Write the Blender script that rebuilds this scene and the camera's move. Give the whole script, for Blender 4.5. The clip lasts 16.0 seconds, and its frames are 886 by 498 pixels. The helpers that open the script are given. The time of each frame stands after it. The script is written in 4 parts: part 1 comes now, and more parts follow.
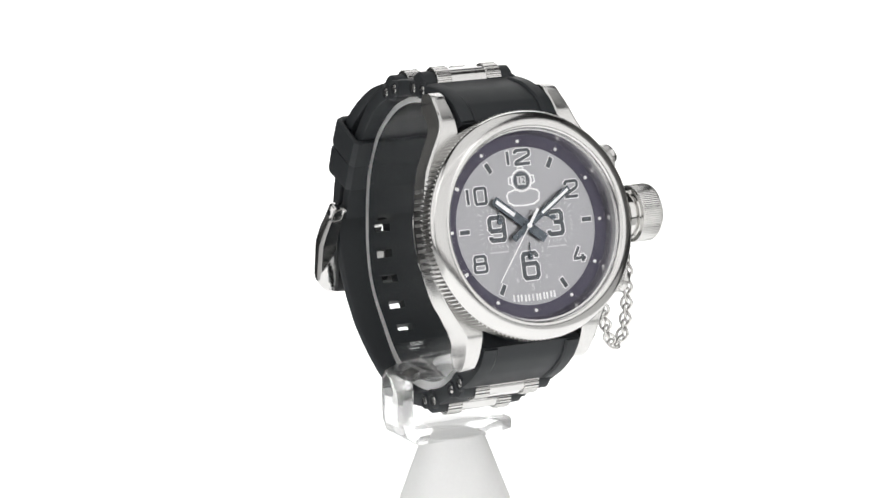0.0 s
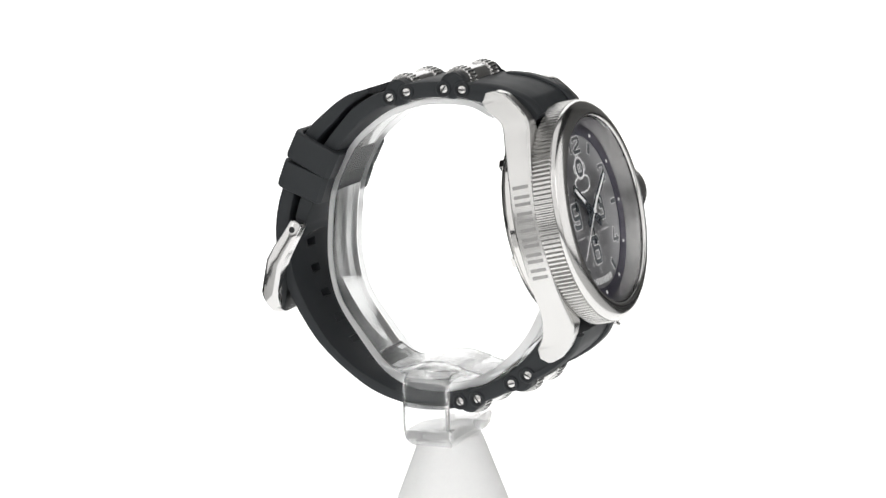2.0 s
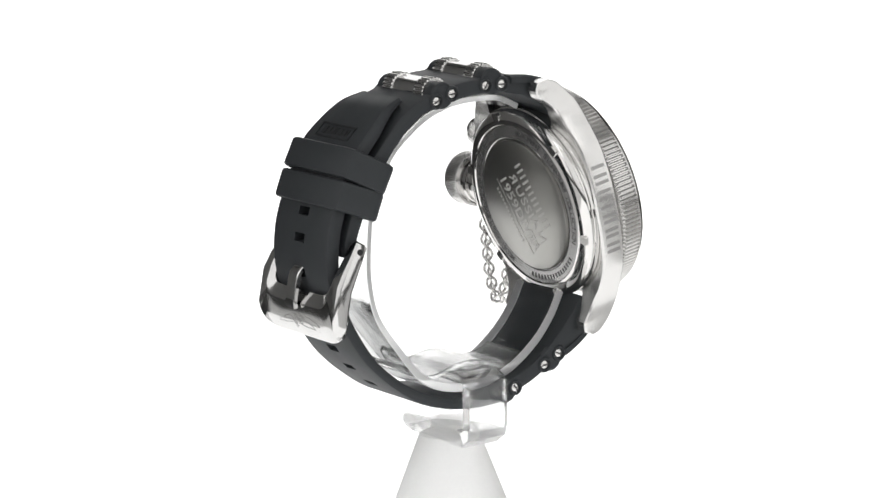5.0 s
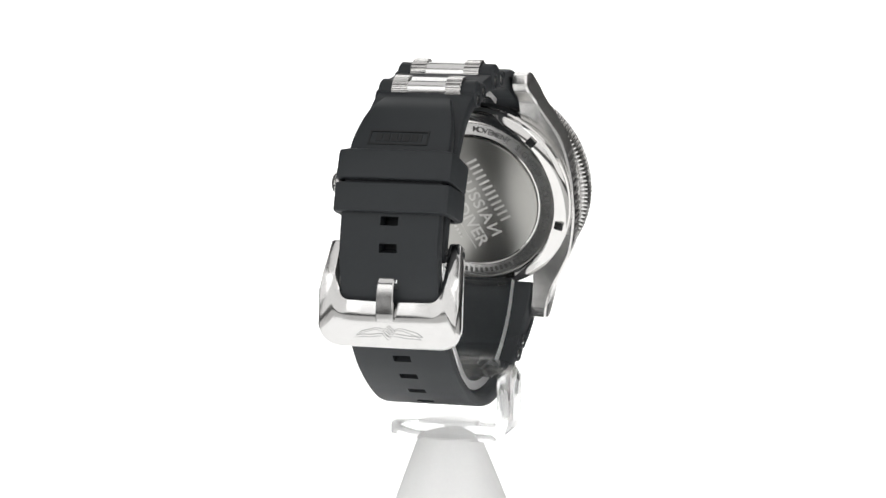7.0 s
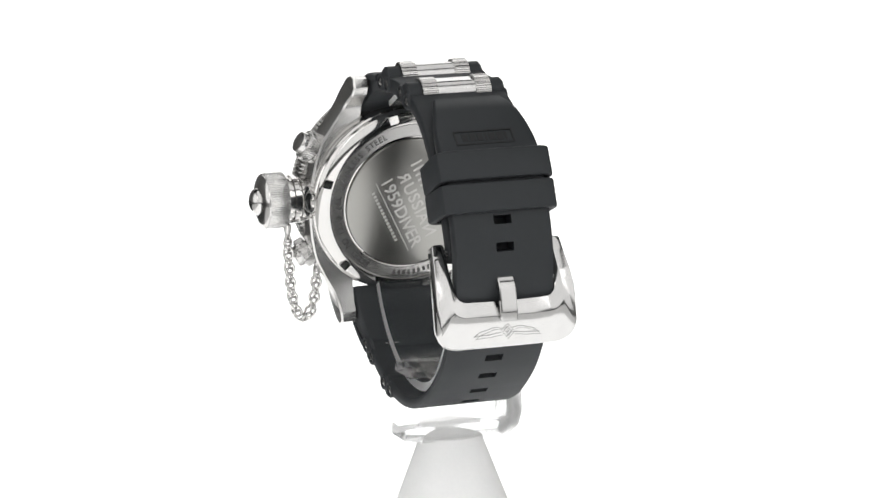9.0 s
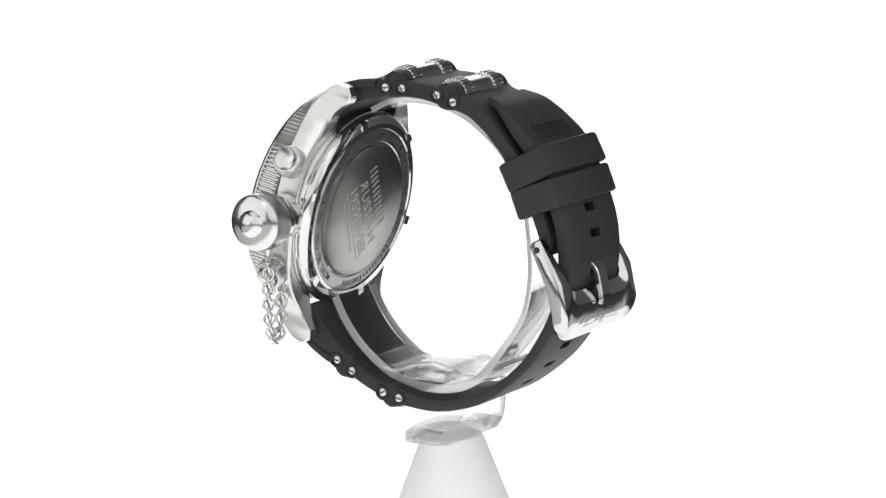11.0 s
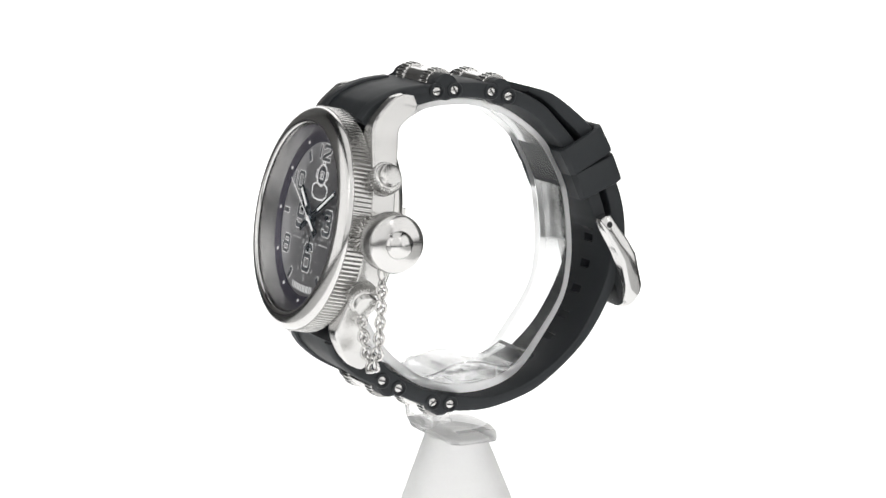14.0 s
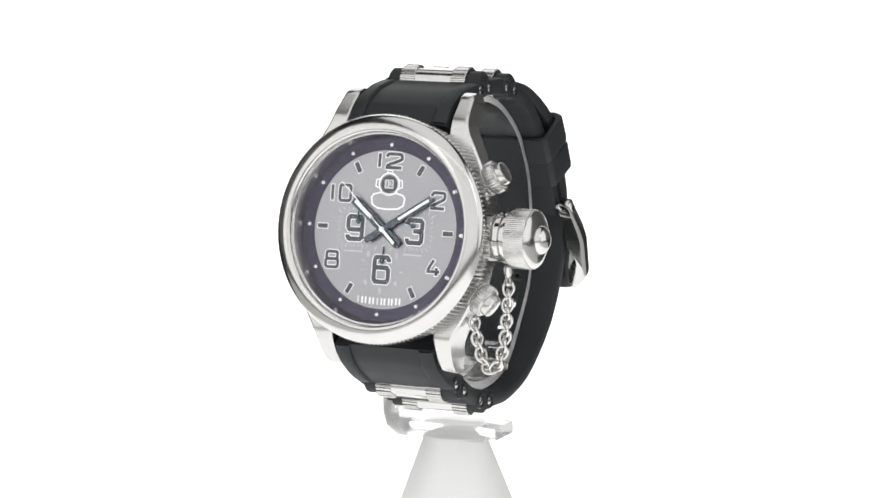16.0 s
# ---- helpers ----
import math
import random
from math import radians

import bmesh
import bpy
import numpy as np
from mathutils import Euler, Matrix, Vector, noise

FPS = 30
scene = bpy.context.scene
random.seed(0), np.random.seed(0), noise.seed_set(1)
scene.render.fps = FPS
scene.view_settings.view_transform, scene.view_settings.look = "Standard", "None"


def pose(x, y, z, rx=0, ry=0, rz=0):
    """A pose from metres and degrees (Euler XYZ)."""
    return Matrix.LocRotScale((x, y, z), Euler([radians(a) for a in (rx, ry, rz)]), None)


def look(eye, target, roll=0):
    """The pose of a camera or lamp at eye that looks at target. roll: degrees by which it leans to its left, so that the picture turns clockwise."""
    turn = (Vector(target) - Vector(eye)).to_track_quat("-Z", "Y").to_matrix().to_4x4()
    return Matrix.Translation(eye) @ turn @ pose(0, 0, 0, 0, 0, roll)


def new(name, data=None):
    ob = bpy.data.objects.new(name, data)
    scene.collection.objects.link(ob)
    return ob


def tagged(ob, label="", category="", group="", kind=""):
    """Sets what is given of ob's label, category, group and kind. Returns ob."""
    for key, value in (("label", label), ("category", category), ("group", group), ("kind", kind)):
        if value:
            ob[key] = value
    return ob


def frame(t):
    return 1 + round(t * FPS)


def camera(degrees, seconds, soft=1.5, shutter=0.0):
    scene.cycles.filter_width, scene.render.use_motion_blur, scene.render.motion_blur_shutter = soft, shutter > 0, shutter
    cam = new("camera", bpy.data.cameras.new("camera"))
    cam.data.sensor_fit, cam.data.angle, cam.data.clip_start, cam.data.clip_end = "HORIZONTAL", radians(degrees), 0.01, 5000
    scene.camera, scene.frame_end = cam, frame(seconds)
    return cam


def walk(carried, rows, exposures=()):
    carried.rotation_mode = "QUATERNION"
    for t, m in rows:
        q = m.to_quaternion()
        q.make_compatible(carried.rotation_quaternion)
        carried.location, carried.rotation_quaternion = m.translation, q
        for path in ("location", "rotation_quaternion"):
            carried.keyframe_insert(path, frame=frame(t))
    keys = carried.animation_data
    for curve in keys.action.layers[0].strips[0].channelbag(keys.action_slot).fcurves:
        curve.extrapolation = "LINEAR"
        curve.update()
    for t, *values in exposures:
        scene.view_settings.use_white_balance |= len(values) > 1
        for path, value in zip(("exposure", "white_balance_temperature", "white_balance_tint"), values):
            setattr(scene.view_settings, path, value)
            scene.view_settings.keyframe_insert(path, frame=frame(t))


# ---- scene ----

MM = 0.001

# ---------------------------------------------------------------- camera
EYE = (0.0, -0.7448, 0.2559)
cam = camera(16.0, 16.0, soft=1.45)
VIEW = pose(*EYE, 90 - 10.387, 0, 0.108) @ pose(0, 0, 0, 0, 0, -1.074)
walk(cam, [(0.0, VIEW), (16.0, VIEW)])

# ---------------------------------------------------------------- light
world = bpy.data.worlds.new("studio_air")
world.use_nodes = True
world.node_tree.nodes["Background"].inputs[0].default_value = (1, 1, 1, 1)
world.node_tree.nodes["Background"].inputs[1].default_value = 0.05
scene.world = world
scene.view_settings.exposure = 0.0


def softbox(name, eye, target, wide, high, watts):
    lamp = bpy.data.lights.new(name, "AREA")
    lamp.shape, lamp.size, lamp.size_y, lamp.energy = "RECTANGLE", wide, high, watts
    lamp.color = (1.0, 0.992, 0.982)
    ob = new(name, lamp)
    ob.matrix_world = look(eye, target)
    return ob


softbox("softbox_left", (-1.04, -0.48, 0.60), (0, 0, 0.13), 1.3, 1.3, 5.6)
softbox("softbox_right", (1.04, -0.48, 0.60), (0, 0, 0.13), 1.3, 1.3, 5.6)
softbox("softbox_above", (0.0, -0.20, 1.35), (0, 0, 0.13), 1.3, 1.4, 5.2)
softbox("softbox_front", (0.0, -1.33, 0.80), (0, 0, 0.13), 2.0, 1.5, 8.6)


# ---------------------------------------------------------------- materials
def material(name, base, rough, metal=0.0, grain=400.0, vary=0.06, bump=0.0, rough_vary=0.05, fineness=12.0, **more):
    m = bpy.data.materials.new(name)
    m.use_nodes = True
    nt = m.node_tree
    b = nt.nodes["Principled BSDF"]
    tex = nt.nodes.new("ShaderNodeTexCoord")
    fine = nt.nodes.new("ShaderNodeTexNoise")
    fine.inputs["Scale"].default_value, fine.inputs["Detail"].default_value = grain * fineness, 6
    wide = nt.nodes.new("ShaderNodeTexNoise")
    wide.inputs["Scale"].default_value = grain
    nt.links.new(tex.outputs["Object"], fine.inputs["Vector"])
    nt.links.new(tex.outputs["Object"], wide.inputs["Vector"])
    add = nt.nodes.new("ShaderNodeMath")
    add.operation = "ADD"
    nt.links.new(fine.outputs["Fac"], add.inputs[0])
    nt.links.new(wide.outputs["Fac"], add.inputs[1])
    ramp = nt.nodes.new("ShaderNodeMapRange")
    ramp.inputs["From Min"].default_value, ramp.inputs["From Max"].default_value = 0.6, 1.4
    ramp.inputs["To Min"].default_value, ramp.inputs["To Max"].default_value = 1 - vary, 1 + vary
    nt.links.new(add.outputs[0], ramp.inputs["Value"])
    mul = nt.nodes.new("ShaderNodeVectorMath")
    mul.operation = "SCALE"
    mul.inputs[0].default_value = base
    nt.links.new(ramp.outputs["Result"], mul.inputs["Scale"])
    nt.links.new(mul.outputs["Vector"], b.inputs["Base Color"])
    rr = nt.nodes.new("ShaderNodeMapRange")
    rr.inputs["From Min"].default_value, rr.inputs["From Max"].default_value = 0.6, 1.4
    rr.inputs["To Min"].default_value, rr.inputs["To Max"].default_value = max(rough - rough_vary, 0.02), rough + rough_vary
    nt.links.new(add.outputs[0], rr.inputs["Value"])
    nt.links.new(rr.outputs["Result"], b.inputs["Roughness"])
    b.inputs["Metallic"].default_value = metal
    if bump:
        bp = nt.nodes.new("ShaderNodeBump")
        bp.inputs["Strength"].default_value, bp.inputs["Distance"].default_value = bump, 0.0001
        nt.links.new(fine.outputs["Fac"], bp.inputs["Height"])
        nt.links.new(bp.outputs["Normal"], b.inputs["Normal"])
    for key, value in more.items():
        b.inputs[key.replace("_", " ")].default_value = value
    return m


def clear(name, tint, rough=0.0, ior=1.38, through_share=0.0):
    m = bpy.data.materials.new(name)
    m.use_nodes = True
    nt = m.node_tree
    b = nt.nodes["Principled BSDF"]
    b.inputs["Base Color"].default_value = (*tint, 1)
    b.inputs["Transmission Weight"].default_value, b.inputs["IOR"].default_value = 1.0, ior
    n = nt.nodes.new("ShaderNodeTexNoise")
    n.inputs["Scale"].default_value = 200
    r = nt.nodes.new("ShaderNodeMapRange")
    r.inputs["To Min"].default_value, r.inputs["To Max"].default_value = rough, rough
    nt.links.new(n.outputs["Fac"], r.inputs["Value"])
    nt.links.new(r.outputs["Result"], b.inputs["Roughness"])
    if through_share:
        mix, thin = nt.nodes.new("ShaderNodeMixShader"), nt.nodes.new("ShaderNodeBsdfTransparent")
        mix.inputs[0].default_value = through_share
        nt.links.new(b.outputs[0], mix.inputs[1])
        nt.links.new(thin.outputs[0], mix.inputs[2])
        nt.links.new(mix.outputs[0], nt.nodes["Material Output"].inputs["Surface"])
    return m


def thin_clear(name, tint, ior=1.12):
    """Thin clear sheet: light goes straight through, and its faces mirror."""
    m = bpy.data.materials.new(name)
    m.use_nodes = True
    nt = m.node_tree
    nt.nodes.remove(nt.nodes["Principled BSDF"])
    through_sheet, gloss = nt.nodes.new("ShaderNodeBsdfTransparent"), nt.nodes.new("ShaderNodeBsdfGlossy")
    through_sheet.inputs["Color"].default_value = (*tint, 1)
    gloss.inputs["Roughness"].default_value = 0.10
    share, mix = nt.nodes.new("ShaderNodeFresnel"), nt.nodes.new("ShaderNodeMixShader")
    share.inputs["IOR"].default_value = ior
    for a, b in ((share.outputs[0], mix.inputs[0]), (through_sheet.outputs[0], mix.inputs[1]), (gloss.outputs[0], mix.inputs[2])):
        nt.links.new(a, b)
    nt.links.new(mix.outputs[0], nt.nodes["Material Output"].inputs["Surface"])
    return m


STEEL = material("polished_steel", (0.68, 0.672, 0.66), 0.08, 1.0, 300, 0.02, 0.0, 0.02)
SATIN = material("satin_steel", (0.64, 0.635, 0.625), 0.22, 1.0, 900, 0.05, 0.05, 0.05)
# dark etched lettering, and the painted shade of screw slots
ETCH_AND_SLOT_SHADE = material("etching_and_slot_shade", (0.11, 0.11, 0.11), 0.5, 1.0, 900, 0.08)
PALE_ETCH = material("frosted_etching", (0.55, 0.545, 0.53), 0.40, 1.0, 900, 0.05)
BEZEL = material("satin_polished_steel", (0.68, 0.674, 0.665), 0.17, 1.0, 300, 0.02, 0.0, 0.03)
BUCKLE = material("buffed_steel", (0.64, 0.636, 0.63), 0.12, 1.0, 500, 0.03, 0.0, 0.03)
FLANK = material("brushed_steel", (0.66, 0.655, 0.645), 0.25, 1.0, 700, 0.04, 0.02, 0.03)
BACK = material("dark_back_steel", (0.35, 0.347, 0.330), 0.29, 1.0, 300, 0.01, 0.0, 0.005, fineness=3.0)
TEXT_RING = material("grey_matt_steel", (0.44, 0.436, 0.43), 0.22, 1.0, 900, 0.05)
FLANK_ETCH = material("grey_etching", (0.37, 0.366, 0.36), 0.45, 0.9, 900, 0.05)
RUBBER = material("black_silicone_rubber", (0.0215, 0.0245, 0.0275), 0.56, 0.0, 600, 0.08, 0.0, 0.03, fineness=3.0, Specular_IOR_Level=0.37)
# near-black colour that stands for the shade inside recesses
RECESS_SHADE = material("recess_shade", (0.007, 0.008, 0.009), 0.6, 0.0, 1800, 0.1, 0.1)
WHITE_INK = material("white_printing", (0.90, 0.90, 0.89), 0.5, 0.0, 900, 0.03)
GREY_INK = material("pale_grey_printing", (0.60, 0.60, 0.60), 0.5, 0.0, 900, 0.03)
DARK_INK = material("dark_grey_printing", (0.085, 0.092, 0.10), 0.35, 0.3, 900, 0.05)
HAND = material("gunmetal", (0.10, 0.115, 0.13), 0.25, 0.85, 600, 0.05)
CHAPTER = material("violet_black_chapter_ring", (0.074, 0.069, 0.094), 0.30, 0.75, 500, 0.03, 0.0, 0.004)
ACRYLIC = thin_clear("clear_acrylic", (0.965, 0.97, 0.97))
THICK_ACRYLIC = clear("thick_clear_acrylic", (0.86, 0.865, 0.865), 0.0, 1.45, 0.22)
EDGE = material("sawn_acrylic_edge", (0.97, 0.975, 0.975), 0.42, 0.0, 300, 0.03, 0.0, 0.05, Transmission_Weight=0.75)
CRYSTAL = clear("mineral_crystal", (0.98, 0.98, 0.99), 0.0, 1.11)
FROSTED = material("frosted_acrylic", (0.84, 0.84, 0.835), 0.45, 0.0, 120, 0.03, 0.0, 0.05, Transmission_Weight=0.45)


def sunray(name):
    """Grey dial, brushed outwards from its middle."""
    m = material(name, (0.39, 0.39, 0.402), 0.30, 0.95, 500, 0.02, 0.0, 0.01)
    nt = m.node_tree
    b = nt.nodes["Principled BSDF"]
    tan = nt.nodes.new("ShaderNodeTangent")
    tan.direction_type, tan.axis = "RADIAL", "Z"
    nt.links.new(tan.outputs["Tangent"], b.inputs["Tangent"])
    b.inputs["Anisotropic"].default_value = 0.5
    return m


DIAL = sunray("sunray_dial")


def glowing(name, glow):
    """White backdrop sheet; an even emission is added so it stays plain white."""
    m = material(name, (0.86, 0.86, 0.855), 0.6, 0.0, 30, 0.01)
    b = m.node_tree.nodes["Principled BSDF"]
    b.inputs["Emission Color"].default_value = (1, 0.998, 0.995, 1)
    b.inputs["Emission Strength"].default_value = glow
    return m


# the sheet's glow is added emission, no lamp stands behind it
SHEET = glowing("glowing_white_sheet", 0.74)
WALL = material("grey_studio_paint", (0.46, 0.46, 0.455), 0.8, 0.0, 8, 0.04)
# for the unseen slab that throws white into the steel
REFLECTOR_WHITE = material("white_reflector", (0.80, 0.80, 0.795), 0.5, 0.0, 20, 0.02)
DARK_WALL = material("dark_studio_paint", (0.05, 0.05, 0.05), 0.8, 0.0, 8, 0.05)


# ---------------------------------------------------------------- mesh tools
BASE = Vector((0.0, 1.0, 82.2))
TILT = 12.7
CASE = pose(0, -35.2, 130.0, 90 - TILT, 0, 0)      # dial plane: x to 3 o'clock, y to 12 o'clock, z outwards; in mm


def finish(bm, mat, name, sharp=35.0):
    bmesh.ops.recalc_face_normals(bm, faces=bm.faces)
    me = bpy.data.meshes.new(name)
    bm.to_mesh(me)
    bm.free()
    for p in me.polygons:
        p.use_smooth = True
    me.set_sharp_from_angle(angle=radians(sharp))
    me.materials.append(mat)
    return me


def part(name, bm, mat, parent, label="", place=None, base=BASE, sharp=35.0):
    """One mesh, given in mm, as a part of a thing; place: where its own space lies."""
    if place is not None:
        bmesh.ops.transform(bm, matrix=place, verts=bm.verts)
    bmesh.ops.transform(bm, matrix=Matrix.Scale(MM, 4) @ Matrix.Translation(-base), verts=bm.verts)
    ob = new(name, finish(bm, mat, name, sharp))
    ob.parent = parent
    return tagged(ob, label)


def spline(points, n):
    """A smooth line through points, in n even steps."""
    p = [Vector(q) for q in points]
    p = [2 * p[0] - p[1]] + p + [2 * p[-1] - p[-2]]
    fine = []
    for i in range(1, len(p) - 2):
        for k in range(24):
            t = k / 24
            a, b, c, d = p[i - 1:i + 3]
            fine.append(0.5 * (2 * b + (c - a) * t + (2 * a - 5 * b + 4 * c - d) * t * t + (3 * b - 3 * c + d - a) * t ** 3))
    fine.append(p[-2])
    run = [0.0]
    for a, b in zip(fine, fine[1:]):
        run.append(run[-1] + (b - a).length)
    out, j = [], 0
    for k in range(n + 1):
        s = run[-1] * k / n
        while j < len(run) - 2 and run[j + 1] < s:
            j += 1
        f = (s - run[j]) / max(run[j + 1] - run[j], 1e-9)
        out.append(fine[j].lerp(fine[j + 1], min(max(f, 0), 1)))
    return out


def lathe(bm, profile, steps=96, axis="z", close=True):
    """Turns (radius, height) round the axis."""
    rings = []
    for r, h in profile:
        ring = []
        for k in range(steps):
            a = 2 * math.pi * k / steps
            x, y = r * math.cos(a), r * math.sin(a)
            ring.append(bm.verts.new((x, y, h) if axis == "z" else (h, x, y)))
        rings.append(ring)
    for a, b in zip(rings, rings[1:]):
        for k in range(steps):
            bm.faces.new((a[k], a[(k + 1) % steps], b[(k + 1) % steps], b[k]))
    if close:
        for ring in (rings[0], rings[-1]):
            bm.faces.new(ring)
    return bm


def knurled(bm, r, depth, h0, h1, teeth, axis="z", soft=0.25, inner=None):
    """A ring with fine straight teeth."""
    steps = teeth * 4
    rows = []
    for h, lift in ((h0, 0.0), (h0 + soft, 1.0), (h1 - soft, 1.0), (h1, 0.0)):
        row = []
        for k in range(steps):
            a = 2 * math.pi * (k + 0.5) / steps
            rr = r - depth + (depth * lift if k % 4 in (0, 1) else 0.0)
            x, y = rr * math.cos(a), rr * math.sin(a)
            row.append(bm.verts.new((x, y, h) if axis == "z" else (h, x, y)))
        rows.append(row)
    for a, b in zip(rows, rows[1:]):
        for k in range(steps):
            bm.faces.new((a[k], a[(k + 1) % steps], b[(k + 1) % steps], b[k]))
    for row, h in ((rows[0], h0), (rows[-1], h1)):
        if inner is None:
            bm.faces.new(row)
        else:
            ring = []
            for k in range(steps):
                a = 2 * math.pi * (k + 0.5) / steps
                x, y = inner * math.cos(a), inner * math.sin(a)
                ring.append(bm.verts.new((x, y, h) if axis == "z" else (h, x, y)))
            for k in range(steps):
                bm.faces.new((row[k], row[(k + 1) % steps], ring[(k + 1) % steps], ring[k]))
    return bm


def skin(bm, sections, ends=True, ring=False):
    """Joins equal closed sections into one body."""
    rows = [[bm.verts.new(p) for p in s] for s in sections]
    n = len(rows[0])
    pairs = list(zip(rows, rows[1:])) + ([(rows[-1], rows[0])] if ring else [])
    for a, b in pairs:
        for k in range(n):
            bm.faces.new((a[k], a[(k + 1) % n], b[(k + 1) % n], b[k]))
    if ends and not ring:
        bm.faces.new(rows[0])
        bm.faces.new(rows[-1])
    return bm


def ribbon(bm, line, width, z0, z1, closed=False):
    """A flat printed or stamped stroke along a line of (x, y), from z0 up to z1."""
    pts = [Vector((x, y)) for x, y in line]
    n = len(pts)
    left, right = [], []
    for i, p in enumerate(pts):
        a = pts[i - 1] if (i or closed) else None
        b = pts[(i + 1) % n] if (i < n - 1 or closed) else None
        da = (p - a).normalized() if a is not None else (b - p).normalized()
        db = (b - p).normalized() if b is not None else da
        t = da + db
        t = t.normalized() if t.length > 1e-6 else da
        nrm = Vector((-t.y, t.x))
        k = width / 2 / max(nrm.dot(Vector((-da.y, da.x))), 0.45)
        left.append(p + nrm * k)
        right.append(p - nrm * k)
    sec = [[(*l, z0), (*l, z1), (*r, z1), (*r, z0)] for l, r in zip(left, right)]
    return skin(bm, sec, ring=closed)


def block(bm, x0, x1, y0, y1, z0, z1, c=0.0, place=None):
    """A box with chamfered upright edges."""
    out = []
    for x, y, sx, sy in ((x0, y0, 1, 1), (x1, y0, -1, 1), (x1, y1, -1, -1), (x0, y1, 1, -1)):
        if c:
            two = [(x, y + sy * c), (x + sx * c, y)]
            out += two if sx * sy > 0 else two[::-1]
        else:
            out.append((x, y))
    start = len(bm.verts)
    skin(bm, [[(x, y, z) for x, y in out] for z in (z0, z1)])
    if place is not None:
        bm.verts.ensure_lookup_table()
        bmesh.ops.transform(bm, matrix=place, verts=bm.verts[start:])
    return bm


def lettering(bm, text, size, place, spread=1.0, bold=0.0):
    """Raised words in the built-in letters, centred on their place."""
    cu = bpy.data.curves.new("lettering", "FONT")
    cu.body, cu.size, cu.extrude, cu.align_x, cu.align_y, cu.space_character = text, size, 0.015, "CENTER", "CENTER", spread
    cu.resolution_u, cu.offset = 3, bold
    ob = bpy.data.objects.new("lettering", cu)
    me = bpy.data.meshes.new_from_object(ob)
    me.transform(place)
    bm.from_mesh(me)
    bpy.data.objects.remove(ob)
    bpy.data.meshes.remove(me)
    bpy.data.curves.remove(cu)
    return bm


# ---------------------------------------------------------------- the studio
def studio():
    bm = bmesh.new()
    line = [(-0.72, 0.0), (0.28, 0.0)]
    line += [(0.28 + 0.25 * math.sin(a), 0.25 - 0.25 * math.cos(a)) for a in (radians(5 * k) for k in range(1, 19))]
    line += [(0.53, 0.9)]
    up, low = [], []
    for y, z in line:
        up.append([bm.verts.new((x, y, z)) for x in (-0.195, 0.195)])
        low.append([bm.verts.new((x, y + (0.006 if z > 0.3 else 0), z - 0.006)) for x in (-0.195, 0.195)])
    for a, b, c, d in zip(up, up[1:], low, low[1:]):
        bm.faces.new((a[0], a[1], b[1], b[0]))
        bm.faces.new((c[0], d[0], d[1], c[1]))
    tagged(new("backdrop", finish(bm, SHEET, "backdrop")), "seamless white studio backdrop sheet with an added even glow", "backdrop", kind="structure")

    def slab(name, x0, x1, y0, y1, z0, z1, mat, label, category):
        bm = block(bmesh.new(), x0, x1, y0, y1, z0, z1)
        tagged(new(name, finish(bm, mat, name)), label, category, kind="structure")

    slab("floor", -1.7, 1.7, -1.7, 1.7, -0.10, -0.05, DARK_WALL, "plain dark studio floor under the sheet", "floor")
    # unseen slab, added so the buckle and case back mirror a bright front
    slab("reflector_slab", -0.60, 0.60, -0.90, 0.14, -0.05, -0.008, REFLECTOR_WHITE, "unseen white slab under the backdrop sheet, added to brighten reflections", "table")
    slab("ceiling", -1.7, 1.7, -1.7, 1.7, 1.7, 1.76, DARK_WALL, "plain dark grey studio ceiling", "ceiling")
    slab("wall_north", -1.7, 1.7, 1.7, 1.76, -0.05, 1.7, WALL, "plain grey studio wall", "wall")
    slab("wall_south", -1.7, 1.7, -1.76, -1.7, -0.05, 1.7, WALL, "plain grey studio wall", "wall")
    slab("wall_east", 1.7, 1.76, -1.7, 1.7, -0.05, 1.7, WALL, "plain grey studio wall", "wall")
    slab("wall_west", -1.76, -1.7, -1.7, 1.7, -0.05, 1.7, WALL, "plain grey studio wall", "wall")


studio()


